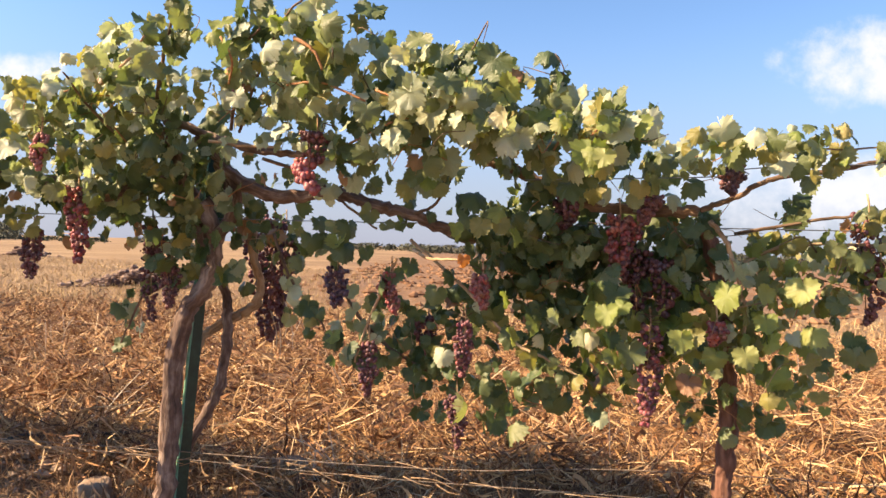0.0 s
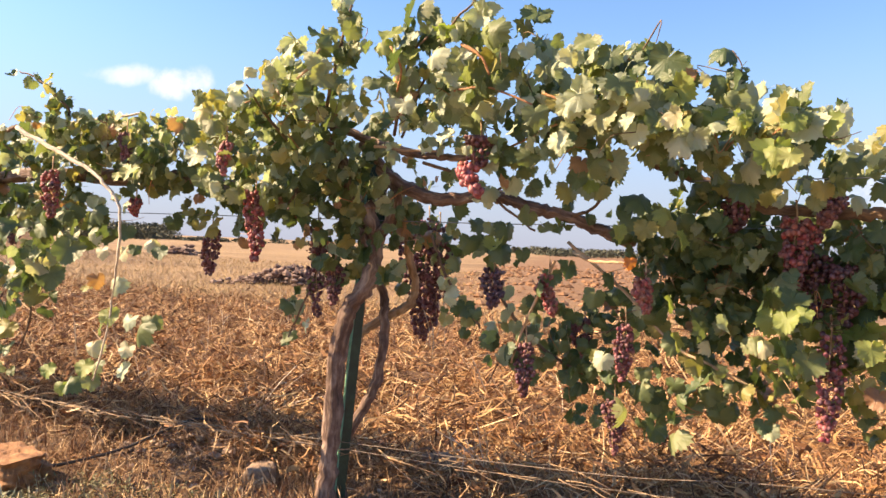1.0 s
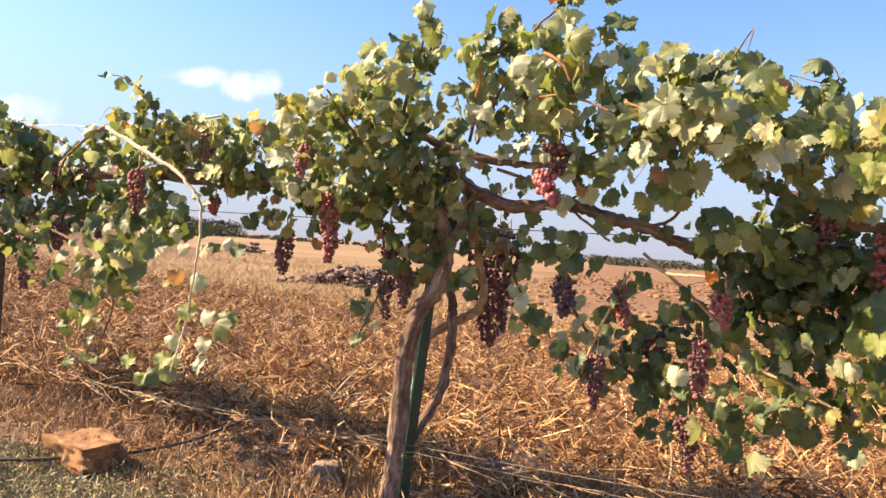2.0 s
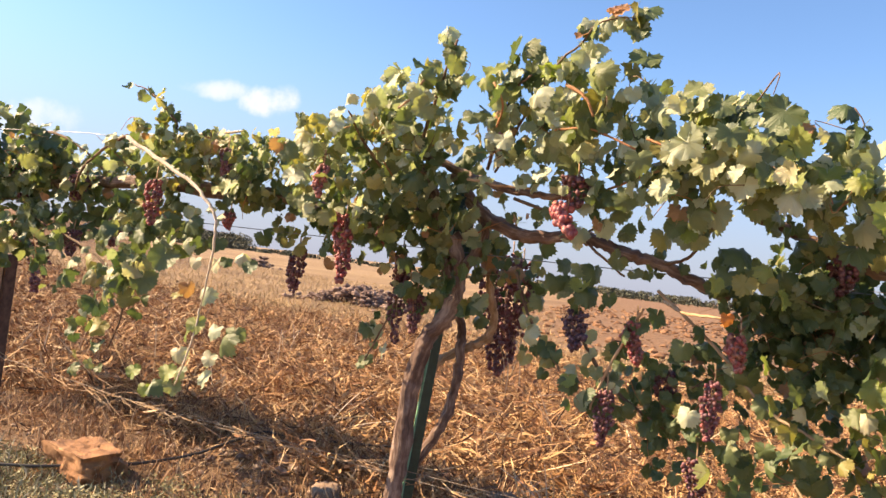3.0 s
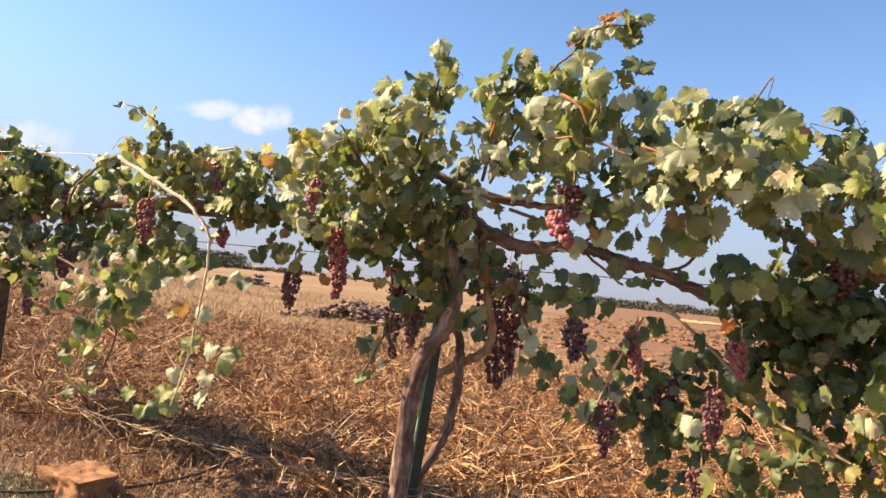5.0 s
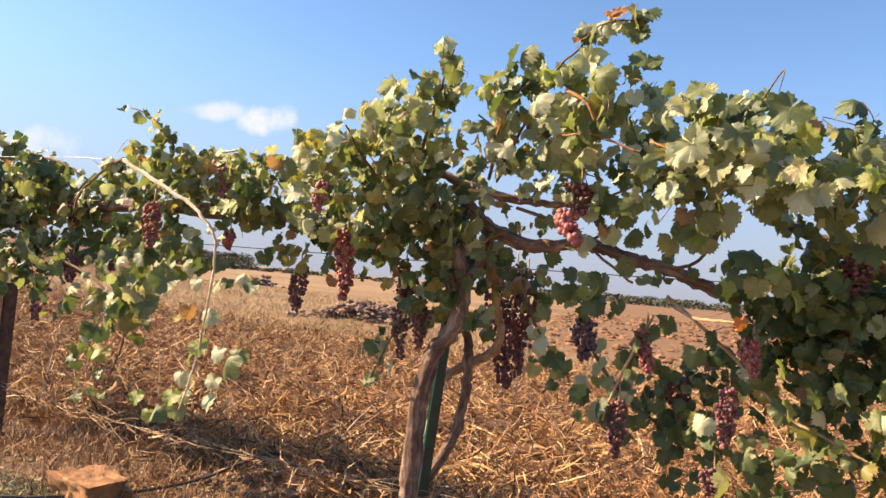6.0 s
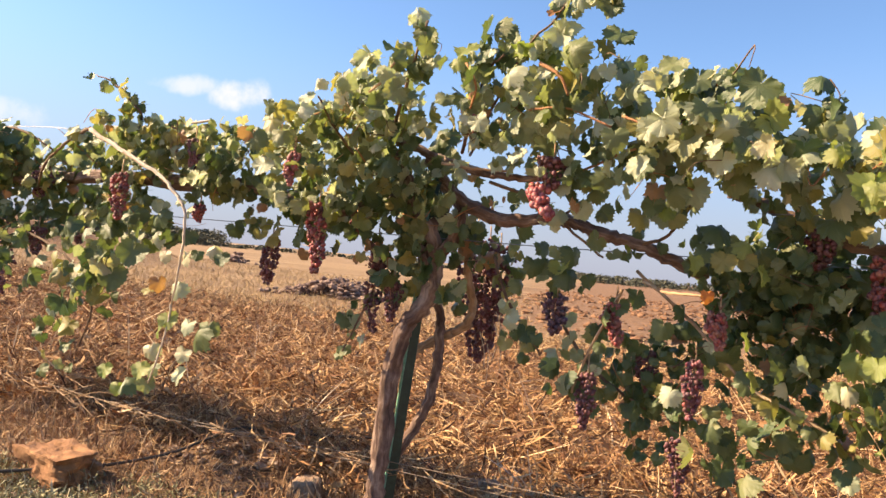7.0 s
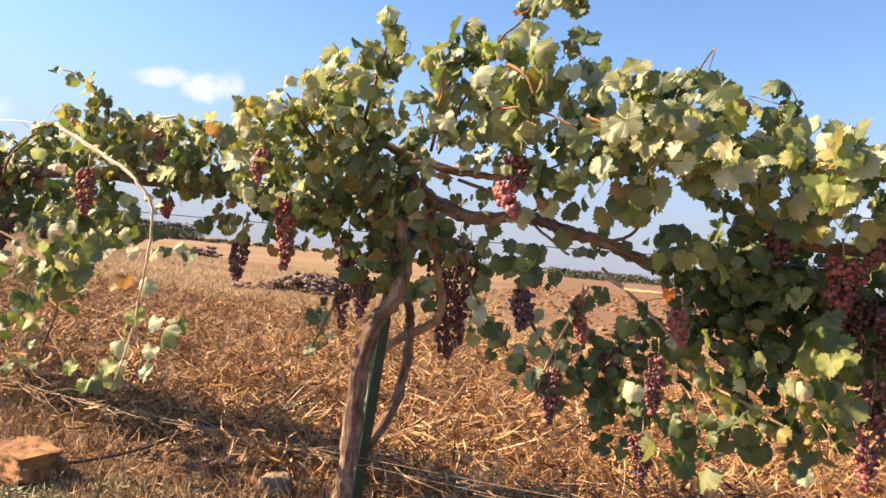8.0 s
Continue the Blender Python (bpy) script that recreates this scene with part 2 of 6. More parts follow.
TALL_GRASS = plain_grain("tall_dry_grass", [(0.24, 0.148, 0.068), (0.35, 0.234, 0.115), (0.46, 0.325, 0.175)], 1.2, 0.85, 0.1, 0.003, True)
ROCK = plain_grain("field_stone", [(0.12, 0.075, 0.047), (0.23, 0.155, 0.1), (0.36, 0.265, 0.185)], 9, 0.9, 0.8, 0.02)
SANDSTONE = plain_grain("orange_sandstone", [(0.13, 0.057, 0.024), (0.24, 0.115, 0.047), (0.37, 0.2, 0.09)], 9, 0.9, 0.9, 0.03)
RUBBLE = plain_grain("grey_rubble", [(0.10, 0.06, 0.048), (0.17, 0.11, 0.085), (0.3, 0.215, 0.165)], 2, 0.95, 0.5, 0.05, True)
GRAVEL = plain_grain("gravel", [(0.12, 0.08, 0.055), (0.22, 0.15, 0.105), (0.36, 0.27, 0.2)], 30, 0.95, 0.4, 0.006, True)
WIRE = plain_grain("galvanised_wire", [(0.16, 0.16, 0.17), (0.3, 0.3, 0.31)], 40, 0.5, 0.1, 0.001, None, 0.8)
RUSTY = plain_grain("rusty_wire", [(0.1, 0.065, 0.045), (0.22, 0.165, 0.12), (0.42, 0.35, 0.28)], 30, 0.8, 0.2, 0.001)
HOSE = plain_grain("black_hose", [(0.02, 0.018, 0.016), (0.06, 0.05, 0.042)], 14, 0.6, 0.1, 0.002)
GREEN_PAINT = plain_grain("green_paint", [(0.006, 0.022, 0.015), (0.01, 0.036, 0.024), (0.02, 0.06, 0.04)], 25, 0.5, 0.3, 0.002)
SUNLIT_MINT = plain_grain("sunlit_mint", [(0.10, 0.28, 0.18), (0.22, 0.42, 0.3)], 40, 0.6, 0.3, 0.002)
POST_WOOD = plain_grain("weathered_post", [(0.03, 0.018, 0.012), (0.075, 0.042, 0.028), (0.12, 0.075, 0.05)], 22, 0.9, 0.6, 0.006)
FAR_LEAF = plain_grain("far_leaf", [(0.036, 0.042, 0.026), (0.056, 0.062, 0.038), (0.085, 0.086, 0.056)], 0.3, 0.8, 0.1, 0.05, True)


def ground_material():
    mat, tree, add, skin, out = material("field_soil", 0.95)
    where = add("ShaderNodeNewGeometry").outputs["Position"]
    flat = add("ShaderNodeVectorMath", {0: where, 1: (ROW_AT.x, ROW_AT.y, 0)}, operation="SUBTRACT").outputs[0]
    depth = add("ShaderNodeVectorMath", {0: flat, 1: tuple(-OUT)}, operation="DOT_PRODUCT").outputs["Value"]
    big = add("ShaderNodeTexNoise", {"Vector": where, "Scale": 0.35, "Detail": 5.0}).outputs["Fac"]
    mid = add("ShaderNodeTexNoise", {"Vector": where, "Scale": 3.0, "Detail": 8.0, "Roughness": 0.65}).outputs["Fac"]
    fine = add("ShaderNodeTexNoise", {"Vector": where, "Scale": 45.0, "Detail": 6.0, "Roughness": 0.7}).outputs["Fac"]
    far = add("ShaderNodeTexNoise", {"Vector": add("ShaderNodeMapping", {"Vector": where, "Scale": (0.05, 0.16, 1)}).outputs[0], "Scale": 1.0, "Detail": 6.0}).outputs["Fac"]
    mix_f = add("ShaderNodeMath", {0: fine, 1: 0.6, 2: 0.0}, operation="MULTIPLY_ADD").outputs[0]
    mix_f = add("ShaderNodeMath", {0: mid, 1: 0.5, 2: mix_f}, operation="MULTIPLY_ADD").outputs[0]
    soil = ramp(add, mix_f, [(0.35, (0.08, 0.044, 0.022)), (0.55, (0.17, 0.1, 0.05)), (0.75, (0.31, 0.19, 0.1))])
    bed = ramp(add, mix_f, [(0.35, (0.06, 0.028, 0.012)), (0.55, (0.16, 0.08, 0.03)), (0.75, (0.32, 0.17, 0.065))])
    tan_f = add("ShaderNodeMath", {0: far, 1: 0.6, 2: 0.0}, operation="MULTIPLY_ADD").outputs[0]
    tan_f = add("ShaderNodeMath", {0: mid, 1: 0.4, 2: tan_f}, operation="MULTIPLY_ADD").outputs[0]
    tan = ramp(add, tan_f, [(0.36, (0.15, 0.09, 0.043)), (0.5, (0.225, 0.144, 0.068)), (0.64, (0.31, 0.21, 0.108))])
    edge = add("ShaderNodeMath", {0: big, 1: 1.6, 2: depth}, operation="MULTIPLY_ADD").outputs[0]
    a = add("ShaderNodeMapRange", {"Value": edge, "From Min": 1.15, "From Max": 2.0}).outputs[0]
    col = add("ShaderNodeMix", {"Factor": a, 6: soil, 7: bed}, data_type="RGBA").outputs[2]
    b = add("ShaderNodeMapRange", {"Value": edge, "From Min": 8.6, "From Max": 10.2}).outputs[0]
    col = add("ShaderNodeMix", {"Factor": b, 6: col, 7: tan}, data_type="RGBA").outputs[2]
    # ploughed strip of brown earth further out
    xyz = add("ShaderNodeSeparateXYZ", {0: where})
    wob = add("ShaderNodeMath", {0: big, 1: 14.0, 2: xyz.outputs[0]}, operation="MULTIPLY_ADD").outputs[0]
    px = add("ShaderNodeMapRange", {"Value": wob, "From Min": -1.0, "From Max": 4.0}).outputs[0]
    py = add("ShaderNodeMapRange", {"Value": xyz.outputs[1], "From Min": 15.0, "From Max": 20.0}).outputs[0]
    strip = add("ShaderNodeMath", {0: px, 1: py}, operation="MULTIPLY").outputs[0]
    # bare brown earth on the bank beside the neighbouring plot
    off = add("ShaderNodeVectorMath", {0: where, 1: (-28.0, 27.5, 0.8)}, operation="DISTANCE").outputs["Value"]
    off = add("ShaderNodeMath", {0: mid, 1: 9.0, 2: off}, operation="MULTIPLY_ADD").outputs[0]
    bare = add("ShaderNodeMapRange", {"Value": off, "From Min": 8.0, "From Max": 13.0, "To Min": 1.0, "To Max": 0.0}).outputs[0]
    strip = add("ShaderNodeMath", {0: strip, 1: bare}, operation="MAXIMUM").outputs[0]
    plough = ramp(add, mid, [(0.35, (0.10, 0.048, 0.021)), (0.6, (0.205, 0.108, 0.049)), (0.75, (0.29, 0.17, 0.084))])
    strip = add("ShaderNodeMath", {0: strip, 1: 0.85}, operation="MULTIPLY").outputs[0]
    col = add("ShaderNodeMix", {"Factor": strip, 6: col, 7: plough}, data_type="RGBA").outputs[2]
    # unseen pale dust on the camera's side, added to bounce light up at the vines
    bounce_track = add("ShaderNodeMapRange", {"Value": edge, "From Min": -1.5, "From Max": -0.7, "To Min": 1.0, "To Max": 0.0}).outputs[0]
    dust = ramp(add, mix_f, [(0.35, (0.2, 0.14, 0.085)), (0.55, (0.35, 0.26, 0.17)), (0.75, (0.48, 0.375, 0.26))])
    col = add("ShaderNodeMix", {"Factor": bounce_track, 6: col, 7: dust}, data_type="RGBA").outputs[2]
    tree.links.new(col, skin.inputs["Base Color"])
    hgt = add("ShaderNodeMath", {0: mid, 1: 0.6, 2: fine}, operation="MULTIPLY_ADD").outputs[0]
    bump(add, tree, skin, hgt, 0.8, 0.03)
    return mat


SOIL = ground_material()


# building helpers
def thing(name, at, label, category, group="", kind=""):
    ob = new(name)
    ob.empty_display_size = 0.1
    ob.matrix_basis = Matrix.Translation(at)
    return tagged(ob, label, category, group, kind)


def part(name, mesh, mat, parent, label=""):
    """One mesh under a thing; bmesh or mesh data, in the parent's own coordinates."""
    if isinstance(mesh, bmesh.types.BMesh):
        bm, mesh = mesh, bpy.data.meshes.new(name)
        bm.to_mesh(mesh)
        bm.free()
    if mat is not None and not mesh.materials:
        mesh.materials.append(mat)
    ob = new(name, mesh)
    ob.parent = parent
    return tagged(ob, label)


def smooth(points, steps=5):
    """A soft line through the points."""
    pts = [Vector(p) for p in points]
    pts = [2 * pts[0] - pts[1], *pts, 2 * pts[-1] - pts[-2]]
    res = []
    for a, b, c, d in zip(pts, pts[1:], pts[2:], pts[3:]):
        for i in range(steps):
            t = i / steps
            res.append(0.5 * (2 * b + (c - a) * t + (2 * a - 5 * b + 4 * c - d) * t * t + (3 * b - a - 3 * c + d) * t ** 3))
    res.append(pts[-2])
    return res


def tube(bm, line, r0, r1, sides=8, rough=0.0, seed=0.0):
    """A tapered, uneven tube along a line."""
    rings = []
    side = None
    grain = bm.verts.layers.float_vector.get("grain") or bm.verts.layers.float_vector.new("grain")
    gone = seed
    for i, p in enumerate(line):
        if i:
            gone += (p - line[i - 1]).length
        way = (line[min(i + 1, len(line) - 1)] - line[max(i - 1, 0)]).normalized()
        if side is None:
            side = way.orthogonal().normalized()
        side = (side - way * side.dot(way)).normalized()
        other = way.cross(side)
        t = i / (len(line) - 1)
        r = r0 + (r1 - r0) * t
        ring = []
        for k in range(sides):
            a = 2 * math.pi * k / sides
            wob = 1 + rough * noise.noise(Vector((seed + 3 * math.cos(a), 3 * math.sin(a), 14 * t + seed))) + rough * 0.8 * noise.noise(Vector((seed + 9, 5 * t * len(line) / 6, math.cos(a))))
            wob += 0.6 * rough * noise.noise(Vector((4 * math.cos(a) + seed, 4 * math.sin(a), gone * 3.5)))
            v = bm.verts.new(p + (side * math.cos(a) + other * math.sin(a)) * r * wob)
            v[grain] = (math.cos(a) * r, math.sin(a) * r, gone)
            ring.append(v)
        rings.append(ring)
    for a, b in zip(rings, rings[1:]):
        for k in range(sides):
            fc = bm.faces.new((a[k], a[(k + 1) % sides], b[(k + 1) % sides], b[k]))
            fc.smooth = True
    bm.faces.new(rings[0][::-1])
    bm.faces.new(rings[-1])


def ground_z(x, y):
    """Height of the ground: nearly level, loose heaps under the straw, a low swell far off."""
    q = Vector((x, y, 0)) - ROW_AT
    d = -q.dot(OUT)
    z = 0.02 * noise.noise(Vector((x * 1.3, y * 1.3, 0)))
    bed = max(0.0, min(1.0, (d + 0.1) / 0.8)) * max(0.0, min(1.0, (12 - d) / 4))
    z += bed * (0.06 + 0.15 * noise.noise(Vector((x * 0.9, y * 1.1, 4.0))) + 0.12 * noise.noise(Vector((x * 2.6, y * 2.6, 7.0))))
    r = math.hypot(x, y)
    z += 0.25 * noise.noise(Vector((x * 0.05, y * 0.05, 2.0))) * min(1.0, max(0.0, (r - 12) / 30))
    # a worn earth bank far out beside the neighbouring plot
    ang = math.degrees(math.atan2(-x, max(0.01, y))) if y > 0 else 0.0
    z += 1.5 * math.exp(-((ang - 46) / 8) ** 2) * math.exp(-((r - 40) / 6) ** 2) * (1 + 0.5 * noise.noise(Vector((x * 0.35, y * 0.35, 6.0))))
    return z


def build_ground():
    steps = [math.sinh(i / 170 * 7.2) / math.sinh(7.2) * 2500 for i in range(-170, 171)]
    xs = [v - 0.5 for v in steps]
    ys = [v + 5.0 for v in steps]
    verts = [(x, y, ground_z(x, y)) for y in ys for x in xs]
    n = len(xs)
    faces = [(j * n + i, j * n + i + 1, (j + 1) * n + i + 1, (j + 1) * n + i) for j in range(n - 1) for i in range(n - 1)]
    mesh = bpy.data.meshes.new("ground")
    mesh.from_pydata(verts, [], faces)
    mesh.polygons.foreach_set("use_smooth", [True] * len(faces))
    mesh.materials.append(SOIL)
    tagged(new("ground", mesh), "dry tan field soil with bare brown patches", "ground", kind="structure")


build_ground()


def blades(name, mat, spots, label, category, flatness=0.25, long=(0.1, 0.4), wide=(0.003, 0.012), lift=0.1, curl=0.5, rise=0.0):
    """Many bent dry strips as one mesh. spots: x, y and the size factor of each."""
    rng = np.random.default_rng(len(spots) + 7)
    verts, faces = [], []
    for x, y, k in spots:
        z = ground_z(x, y)
        ln, wd = rng.uniform(*long) * k, rng.uniform(*wide) * k
        yaw, pit = rng.uniform(0, 2 * math.pi), rng.normal(rise, flatness)
        way = Vector((math.cos(yaw) * math.cos(pit), math.sin(yaw) * math.cos(pit), abs(math.sin(pit))))
        roll = rng.uniform(0, math.pi)
        flat = way.orthogonal().normalized()
        flat = flat * math.cos(roll) + way.cross(flat) * math.sin(roll)
        bend = Vector(rng.normal(0, 1, 3)) * curl * ln
        heap = max(0.12, 0.55 + 1.5 * noise.noise(Vector((x * 5, y * 5, 1.0))))
        p0 = Vector((x, y, z + rng.uniform(0, lift) * k * heap))
        base = len(verts)
        for i in range(4):
            t = i / 3
            c = p0 + way * ln * t + bend * (t * t - t) * 0.6
            w = wd * (0.6 + 0.8 * t * (1 - t) * 2) * (0.35 if i == 3 else 1)
            verts += [c - flat * w, c + flat * w]
        faces += [(base + 2 * i, base + 2 * i + 1, base + 2 * i + 3, base + 2 * i + 2) for i in range(3)]
    mesh = bpy.data.meshes.new(name)
    mesh.from_pydata([tuple(v) for v in verts], [], faces)
    mesh.materials.append(mat)
    return tagged(new(name, mesh), label, category, kind="stuff")


def scatter(count, near, far, spread, seed, power=1.0):
    """Random spots in a fan behind the row: depth from near to far, widening away."""
    rng = np.random.default_rng(seed)
    res = []
    for _ in range(count):
        d = near + (far - near) * rng.uniform(0, 1) ** power
        s = rng.uniform(-spread - 1.7 * d, spread - 1.2 + 0.5 * d)
        if d < (1.6 if s < 0.3 else 1.1) and rng.random() > 0.62 + 0.38 * ((d - 0.35) / 1.25) ** 2 * (1 + 0.8 * noise.noise(Vector((s * 1.2, d, 3.0)))):
            continue
        if noise.noise(Vector((s * 1.6, d * 1.6, 17.0))) < rng.uniform(-0.9, 0.08) or noise.noise(Vector((s * 5, d * 5, 29.0))) < rng.uniform(-0.75, 0.05):
            continue
        p = row(s, -d, 0)
        res.append((p.x, p.y, rng.uniform(0.7, 1.3)))
    return res


# the three vines
LEFT = thing("grapevine", row(-3.4, 0, 0), "grapevine on a wire, dark green and olive leaves, bleached canes", "grapevine", "vines of the row")
MIDDLE = thing("grapevine", row(-0.12, 0, 0), "old grapevine with twisted bark trunk and a domed dusty green crown", "grapevine", "vines of the row")
RIGHT = thing("grapevine", row(2.2, 0, 0), "dense dark grapevine with large yellowing leaves hanging low", "grapevine", "vines of the row")
GROWN = {LEFT.name: [], MIDDLE.name: [], RIGHT.name: []}
SHOOTS = {LEFT.name: [], MIDDLE.name: [], RIGHT.name: []}
rnd = random.Random(11)


def limb(name, vine, points, r0, r1, wood, leafy=0.35):
    line = smooth([row(*p) - vine.location for p in points], 9 if max(r0, r1) > 0.015 else 6)
    bm = bmesh.new()
    thick = max(r0, r1) > 0.015
    jit = 0.16 * min(r0, 0.02)
    line = [p + Vector((rnd.gauss(0, jit), rnd.gauss(0, jit), rnd.gauss(0, jit))) for p in line]
    tube(bm, line, r0, r1, 18 if thick else 6, 0.34 if thick else 0.15, rnd.uniform(0, 50))
    part(name, bm, BARK[wood], vine)
    if name == "cane" and wood != "bleached" and leafy > 0:
        # leaves sit along the outer part of the cane
        for i, p in enumerate(line):
            for _ in range(3):
                if i / len(line) > 0.15 and rnd.random() < leafy * 0.5:
                    at = p + vine.location + Vector((rnd.gauss(0, 0.035), rnd.gauss(0, 0.035), rnd.gauss(0, 0.03)))
                    set_leaf(vine, at, rnd.uniform(0.05, 0.1), rnd.choices(("green", "dusty", "olive", "deep"), (3, 2.5, 1.5, 2))[0], 0.6)


LEAF_SHAPES = 10


def leaf_mesh(seed, mat):
    """A lobed, toothed vine leaf of width 1 with its stalk; tip along +y, upper side +z."""
    rng = random.Random(100 + seed)
    rim, half = 42, 21
    cup, fold, droop = rng.uniform(-0.7, 0.7), rng.choice((-0.3, 0.1, 0.3, 0.6, 1.0)), rng.uniform(0.1, 0.8)
    skew, depth = rng.uniform(-0.1, 0.1), rng.uniform(0.02, 0.095)
    ph = rng.uniform(0, 6)

    def shape(a, k):
        lobes = 0.5 + depth * 0.5 * math.cos(a * 6.4) * (1 if abs(a) < 2.5 else 0.4)
        r = lobes * (1 + 0.1 * math.exp(-(a / 0.35) ** 2)) * (1 - 0.55 * max(0.0, (abs(a) - 2.3) / 0.84))
        r *= k
        x, y = math.sin(a) * r + skew * r, math.cos(a) * r
        z = cup * r * r - fold * abs(x) * 0.6 - droop * max(0.0, y) ** 2 + (0.075 * math.sin(3 * a + ph) + 0.035 * math.sin(8 * a + 2 * ph)) * k * k
        return Vector((x, y, z))

    bm = bmesh.new()
    uvl = bm.loops.layers.uv.new("UVMap")
    mid = bm.verts.new((0, 0, 0))
    inner = [bm.verts.new(shape(-3.05 + 6.1 * i / (half - 1), 0.52)) for i in range(half)]
    outer = [bm.verts.new(shape(-3.05 + 6.1 * i / (rim - 2), (1.07 if i % 2 else 0.93) * rng.uniform(0.95, 1.05))) for i in range(rim - 1)]
    for i in range(half - 1):
        bm.faces.new((mid, inner[i + 1], inner[i]))
        a, b, c = outer[2 * i], outer[2 * i + 1], outer[2 * i + 2]
        bm.faces.new((inner[i], b, a))
        bm.faces.new((inner[i], inner[i + 1], b))
        bm.faces.new((inner[i + 1], c, b))
    for fc in bm.faces:
        fc.smooth = True
    st = 0.012
    foot = Vector((rng.uniform(-0.12, 0.12), -0.42, -0.28))
    top = [bm.verts.new((st, 0, 0.004)), bm.verts.new((-st, 0, 0.004)), bm.verts.new((0, 0, -st))]
    low = [bm.verts.new(v.co + foot) for v in top]
    for i in range(3):
        bm.faces.new((top[i], top[(i + 1) % 3], low[(i + 1) % 3], low[i]))
    for fc in bm.faces:
        for lp in fc.loops:
            lp[uvl].uv = (lp.vert.co.x, lp.vert.co.y)
    mesh = bpy.data.meshes.new("leaf")
    bm.to_mesh(mesh)
    bm.free()
    mesh.materials.append(mat)
    return mesh


LEAF_MESH = {(k, i): leaf_mesh(i, LEAF[k]) for k in LEAF for i in range(LEAF_SHAPES)}
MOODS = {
    # dark and shade put the under-canopy shade into the leaf colours
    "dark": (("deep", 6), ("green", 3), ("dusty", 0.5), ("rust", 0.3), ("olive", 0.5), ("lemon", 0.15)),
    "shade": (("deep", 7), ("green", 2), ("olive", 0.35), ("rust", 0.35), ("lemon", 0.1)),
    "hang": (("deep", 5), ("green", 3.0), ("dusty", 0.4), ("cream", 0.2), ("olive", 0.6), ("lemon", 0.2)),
    "green": (("green", 5), ("deep", 2.5), ("dusty", 2), ("olive", 0.6), ("lemon", 0.2)),
    "mixed": (("green", 3.4), ("deep", 4.4), ("olive", 1.1), ("dusty", 2.6), ("lemon", 0.4), ("cream", 0.35)),
    # lighter mix that paints in the sunlit outer leaves
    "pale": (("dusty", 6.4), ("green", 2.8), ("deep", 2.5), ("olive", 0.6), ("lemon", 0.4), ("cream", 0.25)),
    "olive": (("olive", 3), ("green", 2.5), ("dusty", 2.5), ("rust", 0.4), ("lemon", 0.5), ("cream", 0.3)),
    "yellow": (("green", 2.5), ("olive", 2.5), ("lemon", 4.5), ("deep", 1.5), ("dusty", 2)),
    "lemon": (("lemon", 1),), "cream": (("cream", 1),), "rust": (("rust", 1),), "amber": (("amber", 1),),
}


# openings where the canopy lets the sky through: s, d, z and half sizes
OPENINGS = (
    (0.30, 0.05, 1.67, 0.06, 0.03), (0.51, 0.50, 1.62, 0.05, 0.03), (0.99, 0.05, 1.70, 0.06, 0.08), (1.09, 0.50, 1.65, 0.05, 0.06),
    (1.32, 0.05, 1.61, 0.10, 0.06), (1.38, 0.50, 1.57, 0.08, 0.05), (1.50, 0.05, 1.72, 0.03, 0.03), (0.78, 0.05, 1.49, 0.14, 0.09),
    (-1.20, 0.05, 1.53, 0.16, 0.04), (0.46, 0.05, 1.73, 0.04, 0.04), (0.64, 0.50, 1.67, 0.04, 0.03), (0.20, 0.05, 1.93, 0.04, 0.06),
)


def set_leaf(vine, at, width, hue, hang, normal=None, tip=None, turn=-0.1):
    """Keeps one leaf: where it sits, how it turns."""
    if normal is None:
        swing = Matrix.Rotation(rnd.gauss(turn, 1.25), 3, "Z")
        normal = swing @ OUT + Vector((0, 0, rnd.gauss(0.35 - 0.3 * hang, 0.45))) + SUN_TO * 0.25
        tip = Vector((0, 0, -0.6 - 0.6 * hang)) + OUT * 0.1 + Vector((rnd.gauss(0, 0.5), rnd.gauss(0, 0.5), rnd.gauss(0, 0.35)))
    normal = normal.normalized()
    tip = tip - normal * tip.dot(normal)
    tip = tip.normalized() if tip.length > 0.05 else normal.orthogonal().normalized()
    side = tip.cross(normal)
    m = Matrix((side, tip, normal)).transposed().to_4x4()
    m = Matrix.Translation(at - vine.location) @ m @ Matrix.Scale(width, 4)
    GROWN[vine.name].append((m, hue, rnd.randrange(LEAF_SHAPES), (at - ROW_AT).dot(OUT)))


def spray(vine, s, d, z, rs, rd, rz, count, mood, width, hang):
    """Leaves filling a soft mass round a spot of the row."""
    hues, weights = zip(*MOODS[mood])
    for _ in range(int(count * (0.74 if d >= 0.3 and s > 0.3 else 1.0))):
        while True:
            a, b, c = (rnd.uniform(-1, 1) for _ in range(3))
            if a * a + b * b + c * c < 1:
                break
        along, out, up = s + a * rs * 1.08, d + b * rd, z + c * rz * 1.08
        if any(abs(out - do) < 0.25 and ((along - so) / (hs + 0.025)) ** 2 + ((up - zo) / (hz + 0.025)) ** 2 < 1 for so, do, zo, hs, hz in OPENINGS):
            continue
        at = row(along, out, up)
        # open upper leaves grow larger; dark moods face away from sun to look shaded
        grow = width * (1.18 if d >= 0.3 and s > 0.3 else 1.05)
        set_leaf(vine, at, grow * rnd.choice((0.5, 0.65, 0.8, 0.95, 1.1, 1.3)), rnd.choices(hues, weights)[0], hang, turn=0.45 if mood in ('dark', 'shade', 'hang') else -0.25)
        if rnd.random() < 0.26 and a * a + b * b + c * c < 0.5:
            SHOOTS[vine.name].append((at, rnd.choices((0, 1, 2), (4, 3, 2))[0]))


